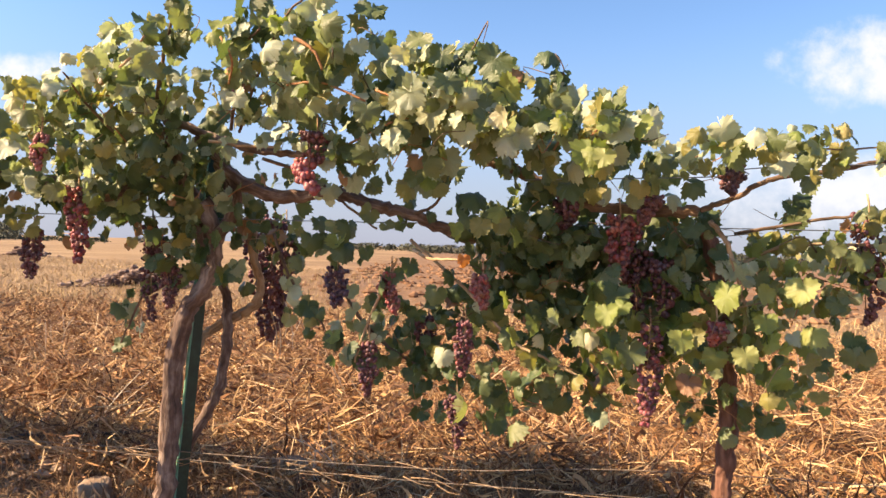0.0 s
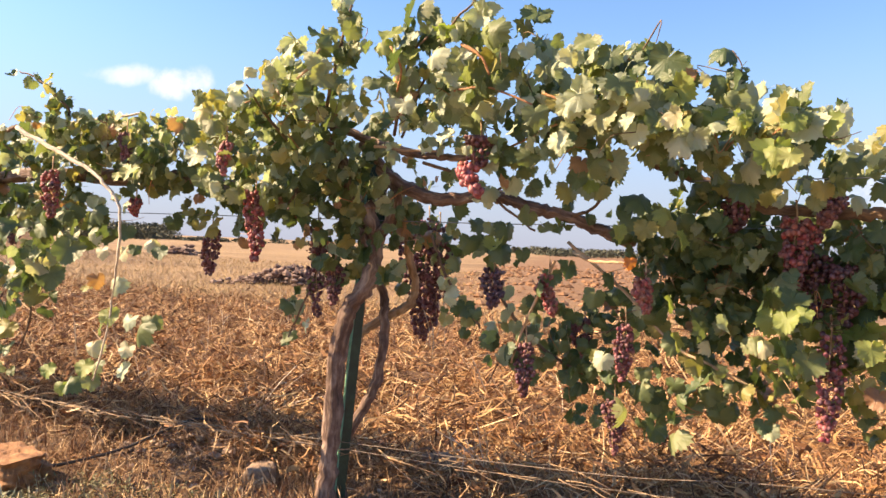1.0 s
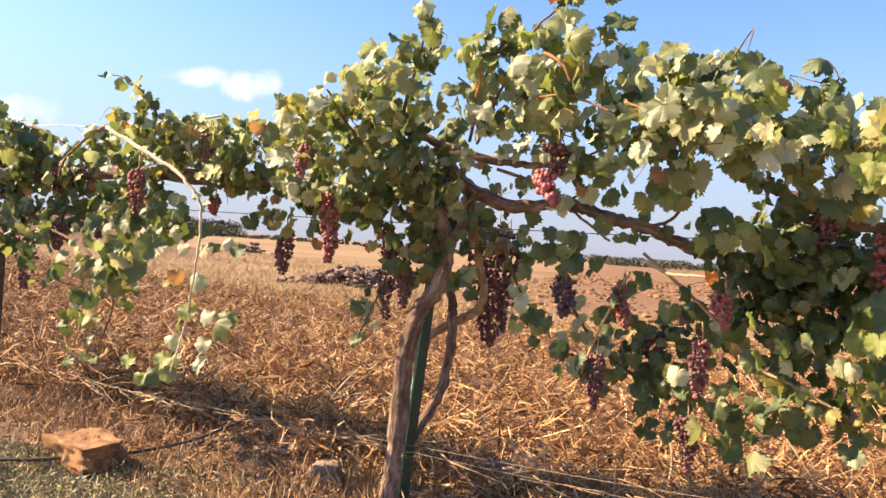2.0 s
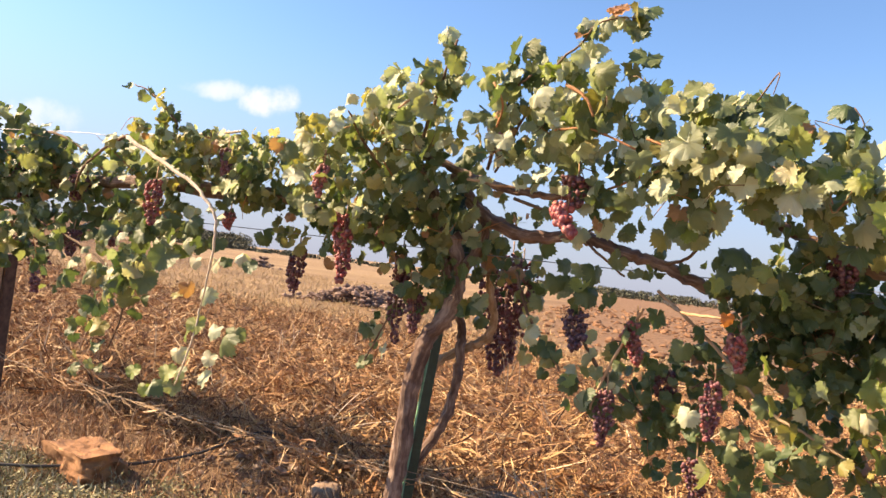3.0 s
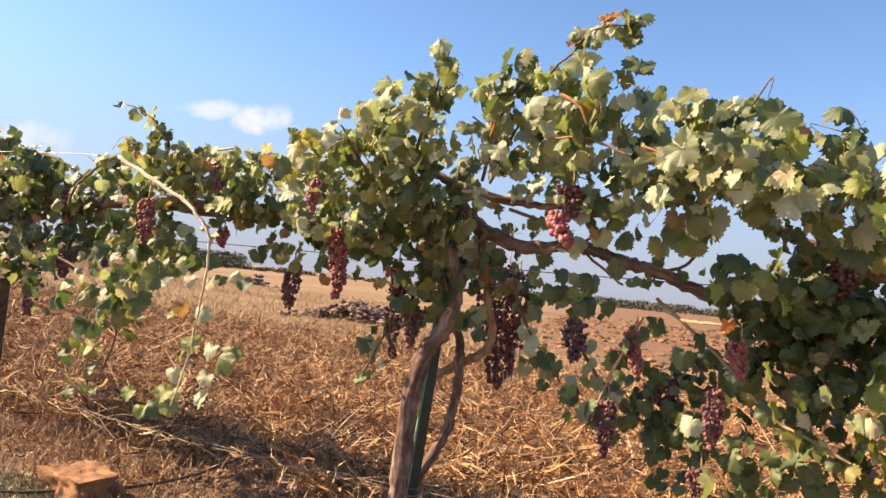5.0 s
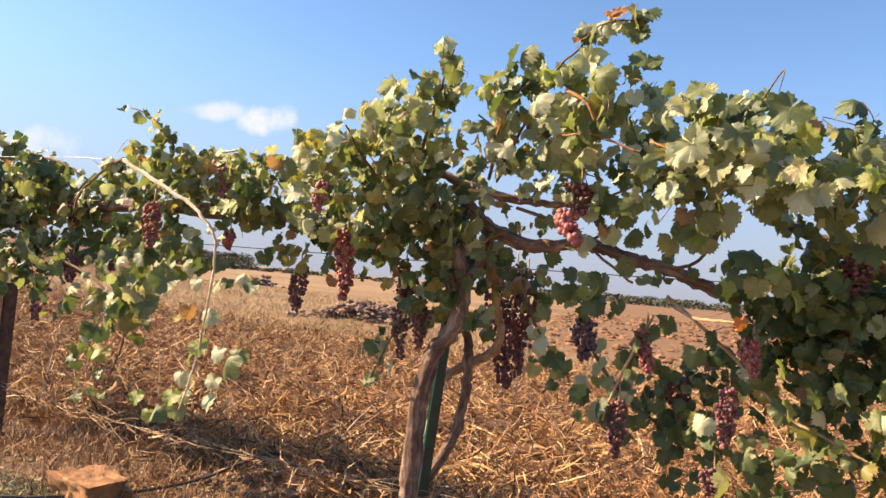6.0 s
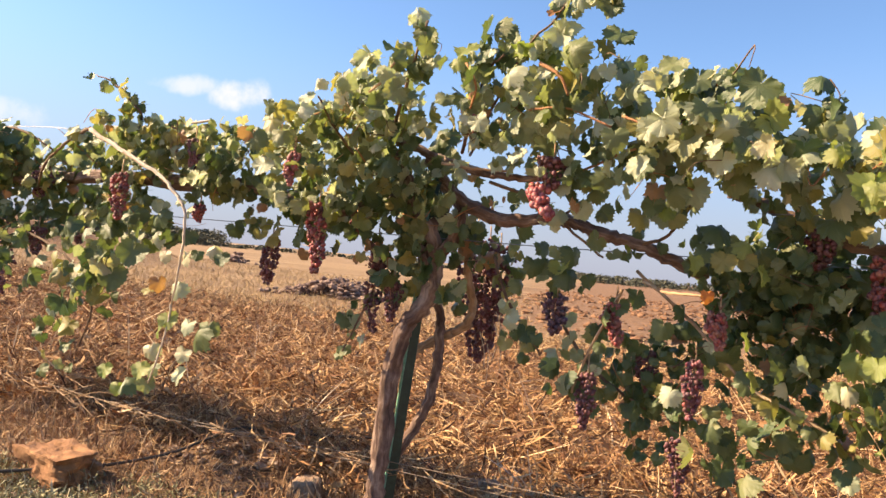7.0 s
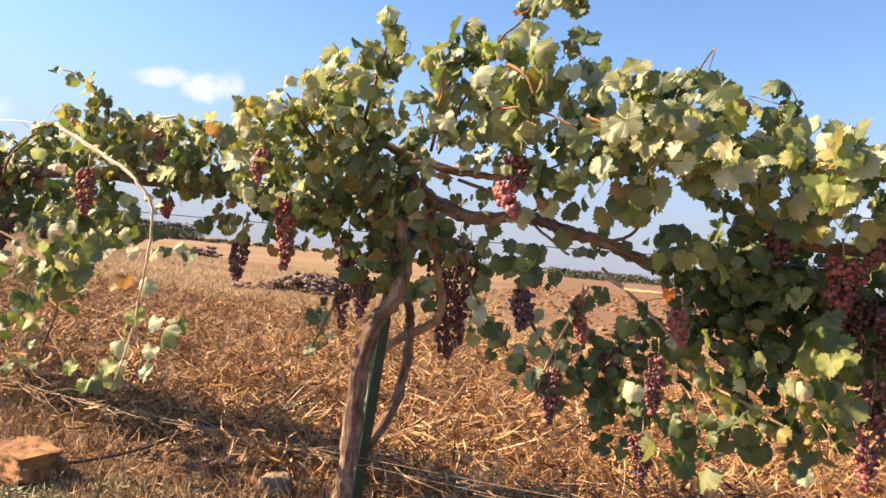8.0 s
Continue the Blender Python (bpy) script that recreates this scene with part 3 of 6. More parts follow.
def single(vine, s, d, z, width, mood, turn, lift):
    """A leaf that stands clear of the rest: turned about the upright, lifted from hanging."""
    hues, weights = zip(*MOODS[mood])
    face = Matrix.Rotation(radians(turn), 3, "Z") @ (OUT + Vector((0, 0, 0.35)))
    tip = Vector((0, 0, -1)) + ALONG * rnd.uniform(-0.3, 0.3)
    axis = ALONG
    face = Matrix.Rotation(radians(-lift), 3, axis) @ face
    tip = Matrix.Rotation(radians(-lift), 3, axis) @ tip
    set_leaf(vine, row(s, d, z + 0.25 * width), 0.86 * width, rnd.choices(hues, weights)[0], 1.0, face, tip)


BERRY_MESH = {}
for hue, mat in BERRY.items():
    bm = bmesh.new()
    bmesh.ops.create_icosphere(bm, subdivisions=2, radius=1.0)
    for fc in bm.faces:
        fc.smooth = True
    BERRY_MESH[hue] = bpy.data.meshes.new("berry")
    bm.to_mesh(BERRY_MESH[hue])
    bm.free()
    BERRY_MESH[hue].materials.append(mat)
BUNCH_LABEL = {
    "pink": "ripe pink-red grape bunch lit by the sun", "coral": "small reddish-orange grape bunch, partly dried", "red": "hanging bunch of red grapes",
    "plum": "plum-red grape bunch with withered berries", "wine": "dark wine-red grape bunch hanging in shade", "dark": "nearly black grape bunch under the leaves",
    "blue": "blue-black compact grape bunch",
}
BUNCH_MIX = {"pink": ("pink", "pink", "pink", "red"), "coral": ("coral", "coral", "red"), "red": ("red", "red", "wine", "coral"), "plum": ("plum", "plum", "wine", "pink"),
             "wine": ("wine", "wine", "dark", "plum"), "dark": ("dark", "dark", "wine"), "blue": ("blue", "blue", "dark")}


def bunch(s, d, z, long, wide, berry, mood):
    """A grape bunch: a stalk and separate berries round it, wide at the shoulder, narrow at the end."""
    ob = thing("grape_bunch", row(s, d, z), BUNCH_LABEL[mood], "grapes", "grape bunches on the vines")
    bm = bmesh.new()
    line = smooth([Vector((0, 0.01, 0.07)), Vector((0.004, 0, 0)), Vector((-0.004, 0, -long * 0.5)), Vector((0.003, 0, -long * 0.9))], 3)
    tube(bm, line, 0.004, 0.002, 5)
    stem = part("stem", bm, BARK["tan"], ob)
    dried = mood in ("pink", "coral", "plum")
    for i in range(16 if dried else 8):
        foot = Vector((0, 0, -rnd.uniform(0, 0.8) * long if i < 8 else rnd.uniform(0.0, 0.05)))
        bm = bmesh.new()
        tube(bm, [foot, foot + Vector((rnd.gauss(0, wide * 0.3), rnd.gauss(0, wide * 0.25), rnd.uniform(-0.01, 0.03)))], 0.002, 0.0012, 4)
        part("pedicel", bm, BARK["red" if i >= 8 else "tan"], stem)
    half = wide / 2
    bow = Vector((rnd.gauss(0, 0.012), rnd.gauss(0, 0.01), 0))
    twist = rnd.uniform(0, 6)
    laid = []
    target = min(165, int(3.7 * long * wide / (berry * berry * 2.6)) + 8)
    for _ in range(target * 24):
        t = rnd.uniform(0, 1)
        reach = half * (0.45 + 0.55 * math.sin(min(1.0, t * 1.9 + 0.35) * math.pi / 2)) * (1.0 if t < 0.45 else 1.0 - 0.75 * ((t - 0.45) / 0.55) ** 1.3)
        a = rnd.uniform(0, 2 * math.pi)
        q = reach * rnd.uniform(0.25, 1.0) ** 0.6
        q *= 1 + 0.45 * noise.noise(Vector((math.cos(a) * 1.3, math.sin(a) * 1.3, t * 5 + twist)))
        p = Vector((math.cos(a) * q, math.sin(a) * q * 0.8, -t * long)) + bow * math.sin(t * 4 + twist)
        r = berry * rnd.choice((0.42, 0.6, 0.75, 0.85, 0.92, 1.0))
        if all((p - o).length > (r + w) * 0.47 for o, w in laid):
            laid.append((p, r))
            b = part("berry", BERRY_MESH[rnd.choice(BUNCH_MIX[mood])], None, ob)
            b.matrix_basis = Matrix.Translation(p) @ Matrix.Diagonal((r, r, r * rnd.uniform(1.0, 1.15), 1))
            if len(laid) >= target:
                break


# trunks, arms and canes
limb('trunk', MIDDLE, [(-0.12, 0.00, -0.12), (-0.14, 0.00, 0.10), (-0.11, 0.02, 0.44), (-0.10, 0.02, 0.75), (-0.05, 0.02, 1.00), (0.05, 0.00, 1.15), (0.08, 0.00, 1.34), (0.05, 0.05, 1.53)], 0.0496, 0.0348, 'bark')
limb('trunk', MIDDLE, [(-0.11, -0.12, -0.16), (-0.14, -0.15, 0.29), (-0.02, -0.22, 0.59), (0.01, -0.25, 0.82), (-0.01, -0.28, 1.05), (-0.06, -0.25, 1.22), (-0.04, -0.20, 1.46), (0.08, -0.10, 1.65)], 0.0277, 0.0180, 'bark')
limb('branch', MIDDLE, [(-0.15, -0.18, 0.75), (-0.10, -0.25, 0.89), (-0.01, -0.33, 0.96), (0.10, -0.36, 1.03), (0.13, -0.36, 1.14), (0.11, -0.30, 1.29), (0.15, -0.20, 1.46), (0.14, -0.10, 1.61)], 0.0233, 0.0179, 'tan')
limb('branch', MIDDLE, [(0.04, 0.00, 1.31), (-0.04, 0.00, 1.53), (-0.10, 0.05, 1.74), (-0.19, 0.10, 1.88)], 0.0355, 0.0219, 'bark')
limb('branch', MIDDLE, [(0.08, 0.00, 1.34), (0.21, 0.05, 1.53), (0.14, 0.05, 1.69), (0.03, 0.10, 1.81)], 0.0291, 0.0159, 'bark')
limb('arm', MIDDLE, [(0.11, 0.05, 1.70), (0.26, 0.05, 1.60), (0.46, 0.05, 1.55), (0.67, 0.05, 1.57), (0.82, 0.05, 1.53), (0.99, 0.03, 1.49), (1.14, 0.00, 1.44), (1.28, -0.05, 1.39)], 0.0298, 0.0229, 'bark')
limb('arm', MIDDLE, [(-0.13, 0.10, 1.89), (0.14, 0.12, 1.80), (0.38, 0.15, 1.74), (0.61, 0.20, 1.72), (0.79, 0.25, 1.76)], 0.0204, 0.0113, 'bark')
limb('arm', MIDDLE, [(-0.04, 0.00, 1.64), (-0.26, 0.00, 1.59), (-0.57, 0.00, 1.56), (-0.84, 0.00, 1.60), (-1.08, 0.00, 1.66), (-1.29, 0.00, 1.64)], 0.0417, 0.0385, 'bark')
limb('cane', MIDDLE, [(0.36, 0.10, 1.71), (0.58, 0.10, 1.64), (0.79, 0.10, 1.49), (0.89, 0.10, 1.42)], 0.0082, 0.0047, 'twig')
limb('cane', MIDDLE, [(1.04, 0.05, 1.49), (1.13, 0.10, 1.52), (1.21, 0.15, 1.62), (1.24, 0.20, 1.71)], 0.0075, 0.0053, 'twig')
limb('cane', MIDDLE, [(0.67, 0.05, 1.57), (0.79, 0.10, 1.64), (0.92, 0.20, 1.70), (1.01, 0.30, 1.80)], 0.0064, 0.0043, 'twig')
limb('cane', MIDDLE, [(0.26, 0.20, 1.82), (0.40, 0.40, 1.97), (0.48, 0.50, 2.08), (0.57, 0.55, 2.13)], 0.0075, 0.0043, 'twig')
limb('cane', MIDDLE, [(0.30, 0.20, 1.81), (0.52, 0.45, 2.00), (0.67, 0.55, 2.17), (0.75, 0.55, 2.24), (0.80, 0.55, 2.31), (0.88, 0.55, 2.33), (0.98, 0.55, 2.32)], 0.0059, 0.0020, 'twig', 0)
limb('cane', MIDDLE, [(-0.19, 0.10, 1.84), (0.05, 0.40, 1.99), (0.16, 0.50, 2.15), (0.20, 0.50, 2.30)], 0.0092, 0.0046, 'twig')
limb('cane', MIDDLE, [(-0.31, 0.10, 1.76), (-0.28, 0.40, 1.89), (-0.23, 0.60, 1.98)], 0.0084, 0.0036, 'twig')
limb('cane', MIDDLE, [(0.81, 0.30, 1.73), (1.07, 0.50, 1.79), (1.29, 0.55, 1.82), (1.43, 0.60, 1.79), (1.52, 0.60, 1.73)], 0.0053, 0.0035, 'orange')
limb('cane', MIDDLE, [(1.08, 0.20, 1.34), (1.18, 0.35, 1.31), (1.28, 0.46, 1.31), (1.34, 0.50, 1.31)], 0.0066, 0.0047, 'tan', 0)
limb('cane', MIDDLE, [(0.98, 0.10, 1.30), (0.92, 0.10, 1.16), (0.85, 0.10, 0.99), (0.81, 0.10, 0.86)], 0.0071, 0.0047, 'tan')
limb('cane', MIDDLE, [(1.01, 0.00, 1.38), (1.26, 0.05, 1.19), (1.46, 0.10, 1.00), (1.62, 0.15, 0.93), (1.75, 0.15, 0.87)], 0.0079, 0.0050, 'tan')
limb('cane', MIDDLE, [(0.65, -0.10, 1.18), (0.77, -0.10, 1.01), (0.90, -0.10, 0.90), (1.08, -0.10, 0.81)], 0.0096, 0.0060, 'twig')
limb('cane', MIDDLE, [(0.37, 0.00, 1.39), (0.45, 0.00, 1.21), (0.56, 0.00, 1.07), (0.63, 0.00, 0.98)], 0.0087, 0.0050, 'twig')
limb('cane', MIDDLE, [(-0.21, 0.00, 1.32), (-0.26, 0.00, 1.15), (-0.34, 0.00, 0.97), (-0.40, 0.00, 0.85)], 0.0072, 0.0043, 'twig')
limb('arm', LEFT, [(-1.29, 0.00, 1.64), (-1.70, 0.00, 1.66), (-2.20, 0.00, 1.67), (-2.81, 0.00, 1.65), (-3.44, 0.00, 1.64), (-4.2, 0.00, 1.70), (-5.1, 0.00, 1.72)], 0.0441, 0.0321, 'bark')
limb('cane', LEFT, [(-1.77, 0.50, 1.86), (-1.50, 0.52, 1.755), (-1.18, 0.55, 1.635), (-1.04, 0.56, 1.545), (-0.965, 0.56, 1.45), (-0.975, 0.55, 1.25), (-1.06, 0.50, 1.02)], 0.0126, 0.0042, 'bleached')
limb('cane', LEFT, [(-1.99, 0.30, 1.92), (-1.66, 0.30, 1.91), (-1.40, 0.30, 1.93), (-1.11, 0.30, 1.95)], 0.0117, 0.0059, 'bleached')
limb('cane', LEFT, [(-1.77, 0.50, 1.87), (-1.97, 0.45, 1.83), (-2.19, 0.40, 1.75), (-2.43, 0.30, 1.68), (-2.77, 0.10, 1.56)], 0.0092, 0.0074, 'twig')
limb('cane', LEFT, [(-1.54, 0.40, 1.88), (-1.46, 0.45, 1.95), (-1.52, 0.50, 2.03), (-1.64, 0.50, 2.11), (-1.77, 0.50, 2.15)], 0.0091, 0.0030, 'twig')
limb('cane', LEFT, [(-3.50, 0.00, 1.51), (-3.12, 0.10, 1.36), (-2.31, 0.20, 1.18), (-2.02, 0.20, 0.93), (-2.09, 0.20, 0.65)], 0.0101, 0.0051, 'twig')
limb('cane', LEFT, [(-3.27, 0.20, 1.94), (-2.90, 0.20, 1.93), (-2.60, 0.20, 1.84), (-2.51, 0.10, 1.73)], 0.0090, 0.0054, 'twig')
limb('cane', LEFT, [(-1.06, 0.50, 1.02), (-1.07, 0.50, 0.92), (-1.12, 0.50, 0.74), (-1.22, 0.45, 0.61)], 0.0057, 0.0043, 'bleached')
limb('trunk', RIGHT, [(2.29, 0.00, 0.25), (2.29, 0.00, 0.45), (2.30, 0.00, 0.69), (2.28, 0.00, 0.99), (2.25, 0.00, 1.25), (2.18, 0.00, 1.47)], 0.0340, 0.0285, 'red')
limb('arm', RIGHT, [(1.35, 0.10, 1.70), (1.48, 0.10, 1.66), (1.62, 0.10, 1.59), (1.77, 0.10, 1.53), (1.98, 0.10, 1.52), (2.16, 0.10, 1.52)], 0.0180, 0.0212, 'twig')
limb('arm', RIGHT, [(2.16, 0.10, 1.52), (2.23, 0.10, 1.55), (2.30, 0.12, 1.58), (2.36, 0.14, 1.62), (2.46, 0.15, 1.65), (2.61, 0.15, 1.67), (2.76, 0.15, 1.70), (2.91, 0.15, 1.71)], 0.0116, 0.0087, 'twig')
limb('cane', RIGHT, [(2.20, 0.10, 1.48), (2.25, 0.15, 1.41), (2.28, 0.15, 1.32), (2.32, 0.15, 1.18), (2.32, 0.15, 1.06)], 0.0102, 0.0051, 'tan')
limb('cane', RIGHT, [(1.57, 0.10, 1.61), (1.65, 0.40, 1.73), (1.75, 0.60, 1.71), (1.80, 0.70, 1.73)], 0.0052, 0.0035, 'orange')
limb('cane', RIGHT, [(2.30, 0.00, 1.44), (2.50, 0.00, 1.48), (2.65, 0.00, 1.51), (2.82, 0.00, 1.52)], 0.0073, 0.0052, 'twig')
limb('cane', RIGHT, [(2.28, 0.00, 1.30), (2.46, 0.00, 1.39), (2.64, 0.00, 1.41), (2.82, 0.00, 1.41)], 0.0073, 0.0052, 'tan')
limb('cane', RIGHT, [(2.37, 0.30, 1.77), (2.46, 0.30, 1.74), (2.57, 0.30, 1.72), (2.71, 0.30, 1.73)], 0.0037, 0.0028, 'twig')
limb('cane', MIDDLE, [(0.74, 0.62, 2.07), (0.82, 0.64, 2.02), (0.86, 0.64, 1.95)], 0.0068, 0.0048, 'orange')
limb('cane', MIDDLE, [(0.71, 0.60, 1.91), (0.85, 0.62, 1.91), (1.02, 0.64, 1.84)], 0.0047, 0.0037, 'orange')
limb('cane', MIDDLE, [(1.25, 0.62, 1.79), (1.31, 0.64, 1.83), (1.37, 0.64, 1.80), (1.39, 0.62, 1.75)], 0.0043, 0.0035, 'orange')
limb('cane', MIDDLE, [(1.05, 0.62, 1.88), (1.12, 0.64, 1.85), (1.20, 0.64, 1.81)], 0.0045, 0.0036, 'orange')
limb('cane', MIDDLE, [(0.44, 0.60, 2.09), (0.49, 0.60, 2.00), (0.45, 0.55, 1.93)], 0.0054, 0.0043, 'orange')
limb('cane', MIDDLE, [(0.02, 0.60, 1.99), (0.09, 0.62, 2.03), (0.14, 0.62, 2.10)], 0.0056, 0.0045, 'tan')
limb('cane', MIDDLE, [(0.22, 0.30, 1.76), (0.36, 0.30, 1.74), (0.53, 0.30, 1.73)], 0.0068, 0.0046, 'tan')
for s0, s1, z0, z1 in ((0.17, 0.20, 1.02, 0.74), (0.22, 0.27, 1.05, 0.81), (0.25, 0.22, 1.10, 0.86), (0.14, 0.18, 1.00, 0.80), (0.20, 0.29, 1.15, 0.92)):
    limb('cane', MIDDLE, [(s0, -0.45, z0), ((s0 + s1) / 2 + 0.015, -0.45, (z0 + z1) / 2), (s1, -0.45, z1)], 0.0035, 0.0018, 'bleached', 0)
# leaf masses of the neighbouring vine on the far side
spray(LEFT, -3.16, 0.10, 1.74, 0.23, 0.21, 0.27, 114, 'dark', 0.08, 0.5)
spray(LEFT, -3.27, 0.05, 1.44, 0.20, 0.14, 0.20, 57, 'dark', 0.08, 0.5)
spray(LEFT, -2.75, 0.00, 1.61, 0.26, 0.17, 0.23, 85, 'dark', 0.08, 0.5)
spray(LEFT, -1.91, 0.20, 1.77, 0.23, 0.26, 0.16, 104, 'mixed', 0.08, 0.5)
spray(LEFT, -1.45, 0.20, 1.79, 0.25, 0.30, 0.16, 133, 'mixed', 0.076, 0.3)
spray(LEFT, -1.03, 0.20, 1.77, 0.18, 0.30, 0.18, 114, 'mixed', 0.076, 0.3)
spray(LEFT, -1.39, 0.30, 1.88, 0.33, 0.26, 0.07, 95, 'olive', 0.059, 0.2)
spray(LEFT, -2.00, 0.10, 1.48, 0.34, 0.17, 0.15, 95, 'dark', 0.08, 0.5)
spray(LEFT, -1.27, 0.10, 1.56, 0.22, 0.14, 0.09, 41, 'dark', 0.067, 0.5)
spray(LEFT, -1.83, 0.40, 1.21, 0.25, 0.17, 0.17, 30, 'hang', 0.109, 0.9)
spray(LEFT, -2.89, 0.05, 1.34, 0.23, 0.14, 0.19, 45, 'dark', 0.08, 0.5)
spray(LEFT, -1.81, 0.40, 1.02, 0.16, 0.17, 0.14, 16, 'hang', 0.109, 0.9)
spray(LEFT, -1.98, 0.40, 0.81, 0.13, 0.13, 0.16, 11, 'hang', 0.092, 0.9)
spray(LEFT, -2.01, 0.40, 0.58, 0.10, 0.09, 0.08, 5, 'hang', 0.084, 0.9)
spray(LEFT, -2.64, 0.30, 1.09, 0.21, 0.17, 0.21, 14, 'hang', 0.092, 0.9)
spray(LEFT, -1.49, 0.50, 1.99, 0.08, 0.07, 0.13, 19, 'mixed', 0.063, 0.6)
spray(LEFT, -1.73, 0.45, 1.93, 0.06, 0.05, 0.06, 11, 'olive', 0.05, 0.5)
spray(LEFT, -1.52, 0.30, 1.38, 0.25, 0.17, 0.12, 22, 'hang', 0.101, 0.8)
spray(LEFT, -3.07, 0.20, 1.81, 0.19, 0.21, 0.19, 49, 'dark', 0.101, 0.6)
spray(LEFT, -3.57, 0.20, 1.65, 0.20, 0.21, 0.31, 76, 'dark', 0.101, 0.6)
spray(LEFT, -3.45, 0.20, 1.19, 0.15, 0.14, 0.23, 26, 'dark', 0.101, 0.8)
spray(LEFT, -3.13, 0.20, 1.28, 0.11, 0.14, 0.15, 22, 'dark', 0.101, 0.8)
# unseen leaves added past the end to shade the vine's left edge
for s, z in ((-3.85, 2.0), (-3.95, 1.6), (-4.2, 2.15), (-4.3, 1.8), (-4.6, 2.1), (-4.7, 1.6), (-5.1, 1.9)):
    spray(LEFT, s, 0.15, z, 0.24, 0.32, 0.24, 58, 'dark', 0.1, 0.6)
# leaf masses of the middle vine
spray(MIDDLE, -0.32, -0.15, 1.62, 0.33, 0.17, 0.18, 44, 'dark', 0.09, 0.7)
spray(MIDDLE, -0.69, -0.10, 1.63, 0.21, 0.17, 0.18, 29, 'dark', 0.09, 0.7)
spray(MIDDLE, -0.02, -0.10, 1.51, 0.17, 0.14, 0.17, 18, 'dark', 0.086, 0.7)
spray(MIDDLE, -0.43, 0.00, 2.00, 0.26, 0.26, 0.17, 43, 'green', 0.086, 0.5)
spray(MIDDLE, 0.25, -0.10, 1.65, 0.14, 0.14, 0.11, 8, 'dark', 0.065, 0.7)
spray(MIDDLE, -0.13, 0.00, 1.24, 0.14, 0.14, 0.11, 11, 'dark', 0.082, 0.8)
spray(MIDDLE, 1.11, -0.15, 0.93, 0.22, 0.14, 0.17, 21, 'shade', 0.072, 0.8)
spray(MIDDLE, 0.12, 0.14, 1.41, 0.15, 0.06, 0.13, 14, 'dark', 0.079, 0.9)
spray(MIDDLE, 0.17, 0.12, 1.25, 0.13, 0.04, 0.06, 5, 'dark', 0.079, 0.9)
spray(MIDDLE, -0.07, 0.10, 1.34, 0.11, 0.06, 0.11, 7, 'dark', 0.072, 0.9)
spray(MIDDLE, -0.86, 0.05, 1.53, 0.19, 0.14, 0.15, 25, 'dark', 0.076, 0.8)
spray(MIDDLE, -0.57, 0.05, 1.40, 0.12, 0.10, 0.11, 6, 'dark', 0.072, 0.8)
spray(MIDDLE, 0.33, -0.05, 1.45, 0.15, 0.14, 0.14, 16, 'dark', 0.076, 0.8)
spray(MIDDLE, 0.78, 0.40, 1.71, 0.13, 0.17, 0.06, 13, 'green', 0.072, 0.8)
spray(MIDDLE, 1.07, 0.45, 1.69, 0.12, 0.17, 0.06, 11, 'pale', 0.079, 0.9)
spray(MIDDLE, 1.29, 0.50, 1.69, 0.13, 0.17, 0.05, 11, 'green', 0.072, 0.8)
spray(MIDDLE, 0.54, 0.50, 2.21, 0.08, 0.05, 0.04, 7, 'mixed', 0.086, 0.5)
spray(MIDDLE, 0.46, 0.50, 2.11, 0.04, 0.07, 0.07, 7, 'green', 0.072, 0.5)
spray(MIDDLE, 1.22, 0.60, 2.01, 0.09, 0.09, 0.04, 12, 'mixed', 0.076, 0.6)
spray(MIDDLE, 1.35, 0.60, 2.00, 0.06, 0.07, 0.03, 8, 'mixed', 0.076, 0.5)
spray(MIDDLE, 0.67, 0.55, 2.16, 0.06, 0.05, 0.05, 8, 'mixed', 0.072, 0.5)
spray(MIDDLE, 0.79, 0.55, 2.23, 0.04, 0.04, 0.05, 8, 'pale', 0.065, 0.6)
spray(MIDDLE, 0.95, 0.55, 2.32, 0.05, 0.03, 0.02, 5, 'pale', 0.065, 0.4)
spray(MIDDLE, 1.65, 0.58, 1.90, 0.05, 0.04, 0.03, 8, 'dark', 0.072, 0.6)
spray(MIDDLE, 0.81, 0.55, 2.11, 0.08, 0.09, 0.05, 9, 'pale', 0.079, 0.5)
spray(MIDDLE, 0.19, -0.50, 1.33, 0.15, 0.08, 0.18, 16, 'dark', 0.086, 0.9)
spray(MIDDLE, 0.36, 0.50, 2.04, 0.06, 0.13, 0.13, 8, 'olive', 0.069, 0.6)
spray(MIDDLE, -0.24, 0.50, 1.95, 0.12, 0.17, 0.10, 18, 'olive', 0.077, 0.4)
spray(MIDDLE, -0.64, 0.15, 1.55, 0.20, 0.14, 0.11, 17, 'dark', 0.086, 0.8)
spray(MIDDLE, -1.06, 0.05, 1.48, 0.12, 0.14, 0.09, 8, 'dark', 0.077, 0.8)
spray(MIDDLE, -0.52, 0.10, 1.38, 0.14, 0.10, 0.07, 5, 'dark', 0.077, 0.8)
spray(MIDDLE, -0.59, 0.45, 1.87, 0.11, 0.17, 0.08, 12, 'olive', 0.077, 0.4)
spray(MIDDLE, 0.19, 0.20, 1.62, 0.15, 0.17, 0.13, 17, 'green', 0.077, 0.6)
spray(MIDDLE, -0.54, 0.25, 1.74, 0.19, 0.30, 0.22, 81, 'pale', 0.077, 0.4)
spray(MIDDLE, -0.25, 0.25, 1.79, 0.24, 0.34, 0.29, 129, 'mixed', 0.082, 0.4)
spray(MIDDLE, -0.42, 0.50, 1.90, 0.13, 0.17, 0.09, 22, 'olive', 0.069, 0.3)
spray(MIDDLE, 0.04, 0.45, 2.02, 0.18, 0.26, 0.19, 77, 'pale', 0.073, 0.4)
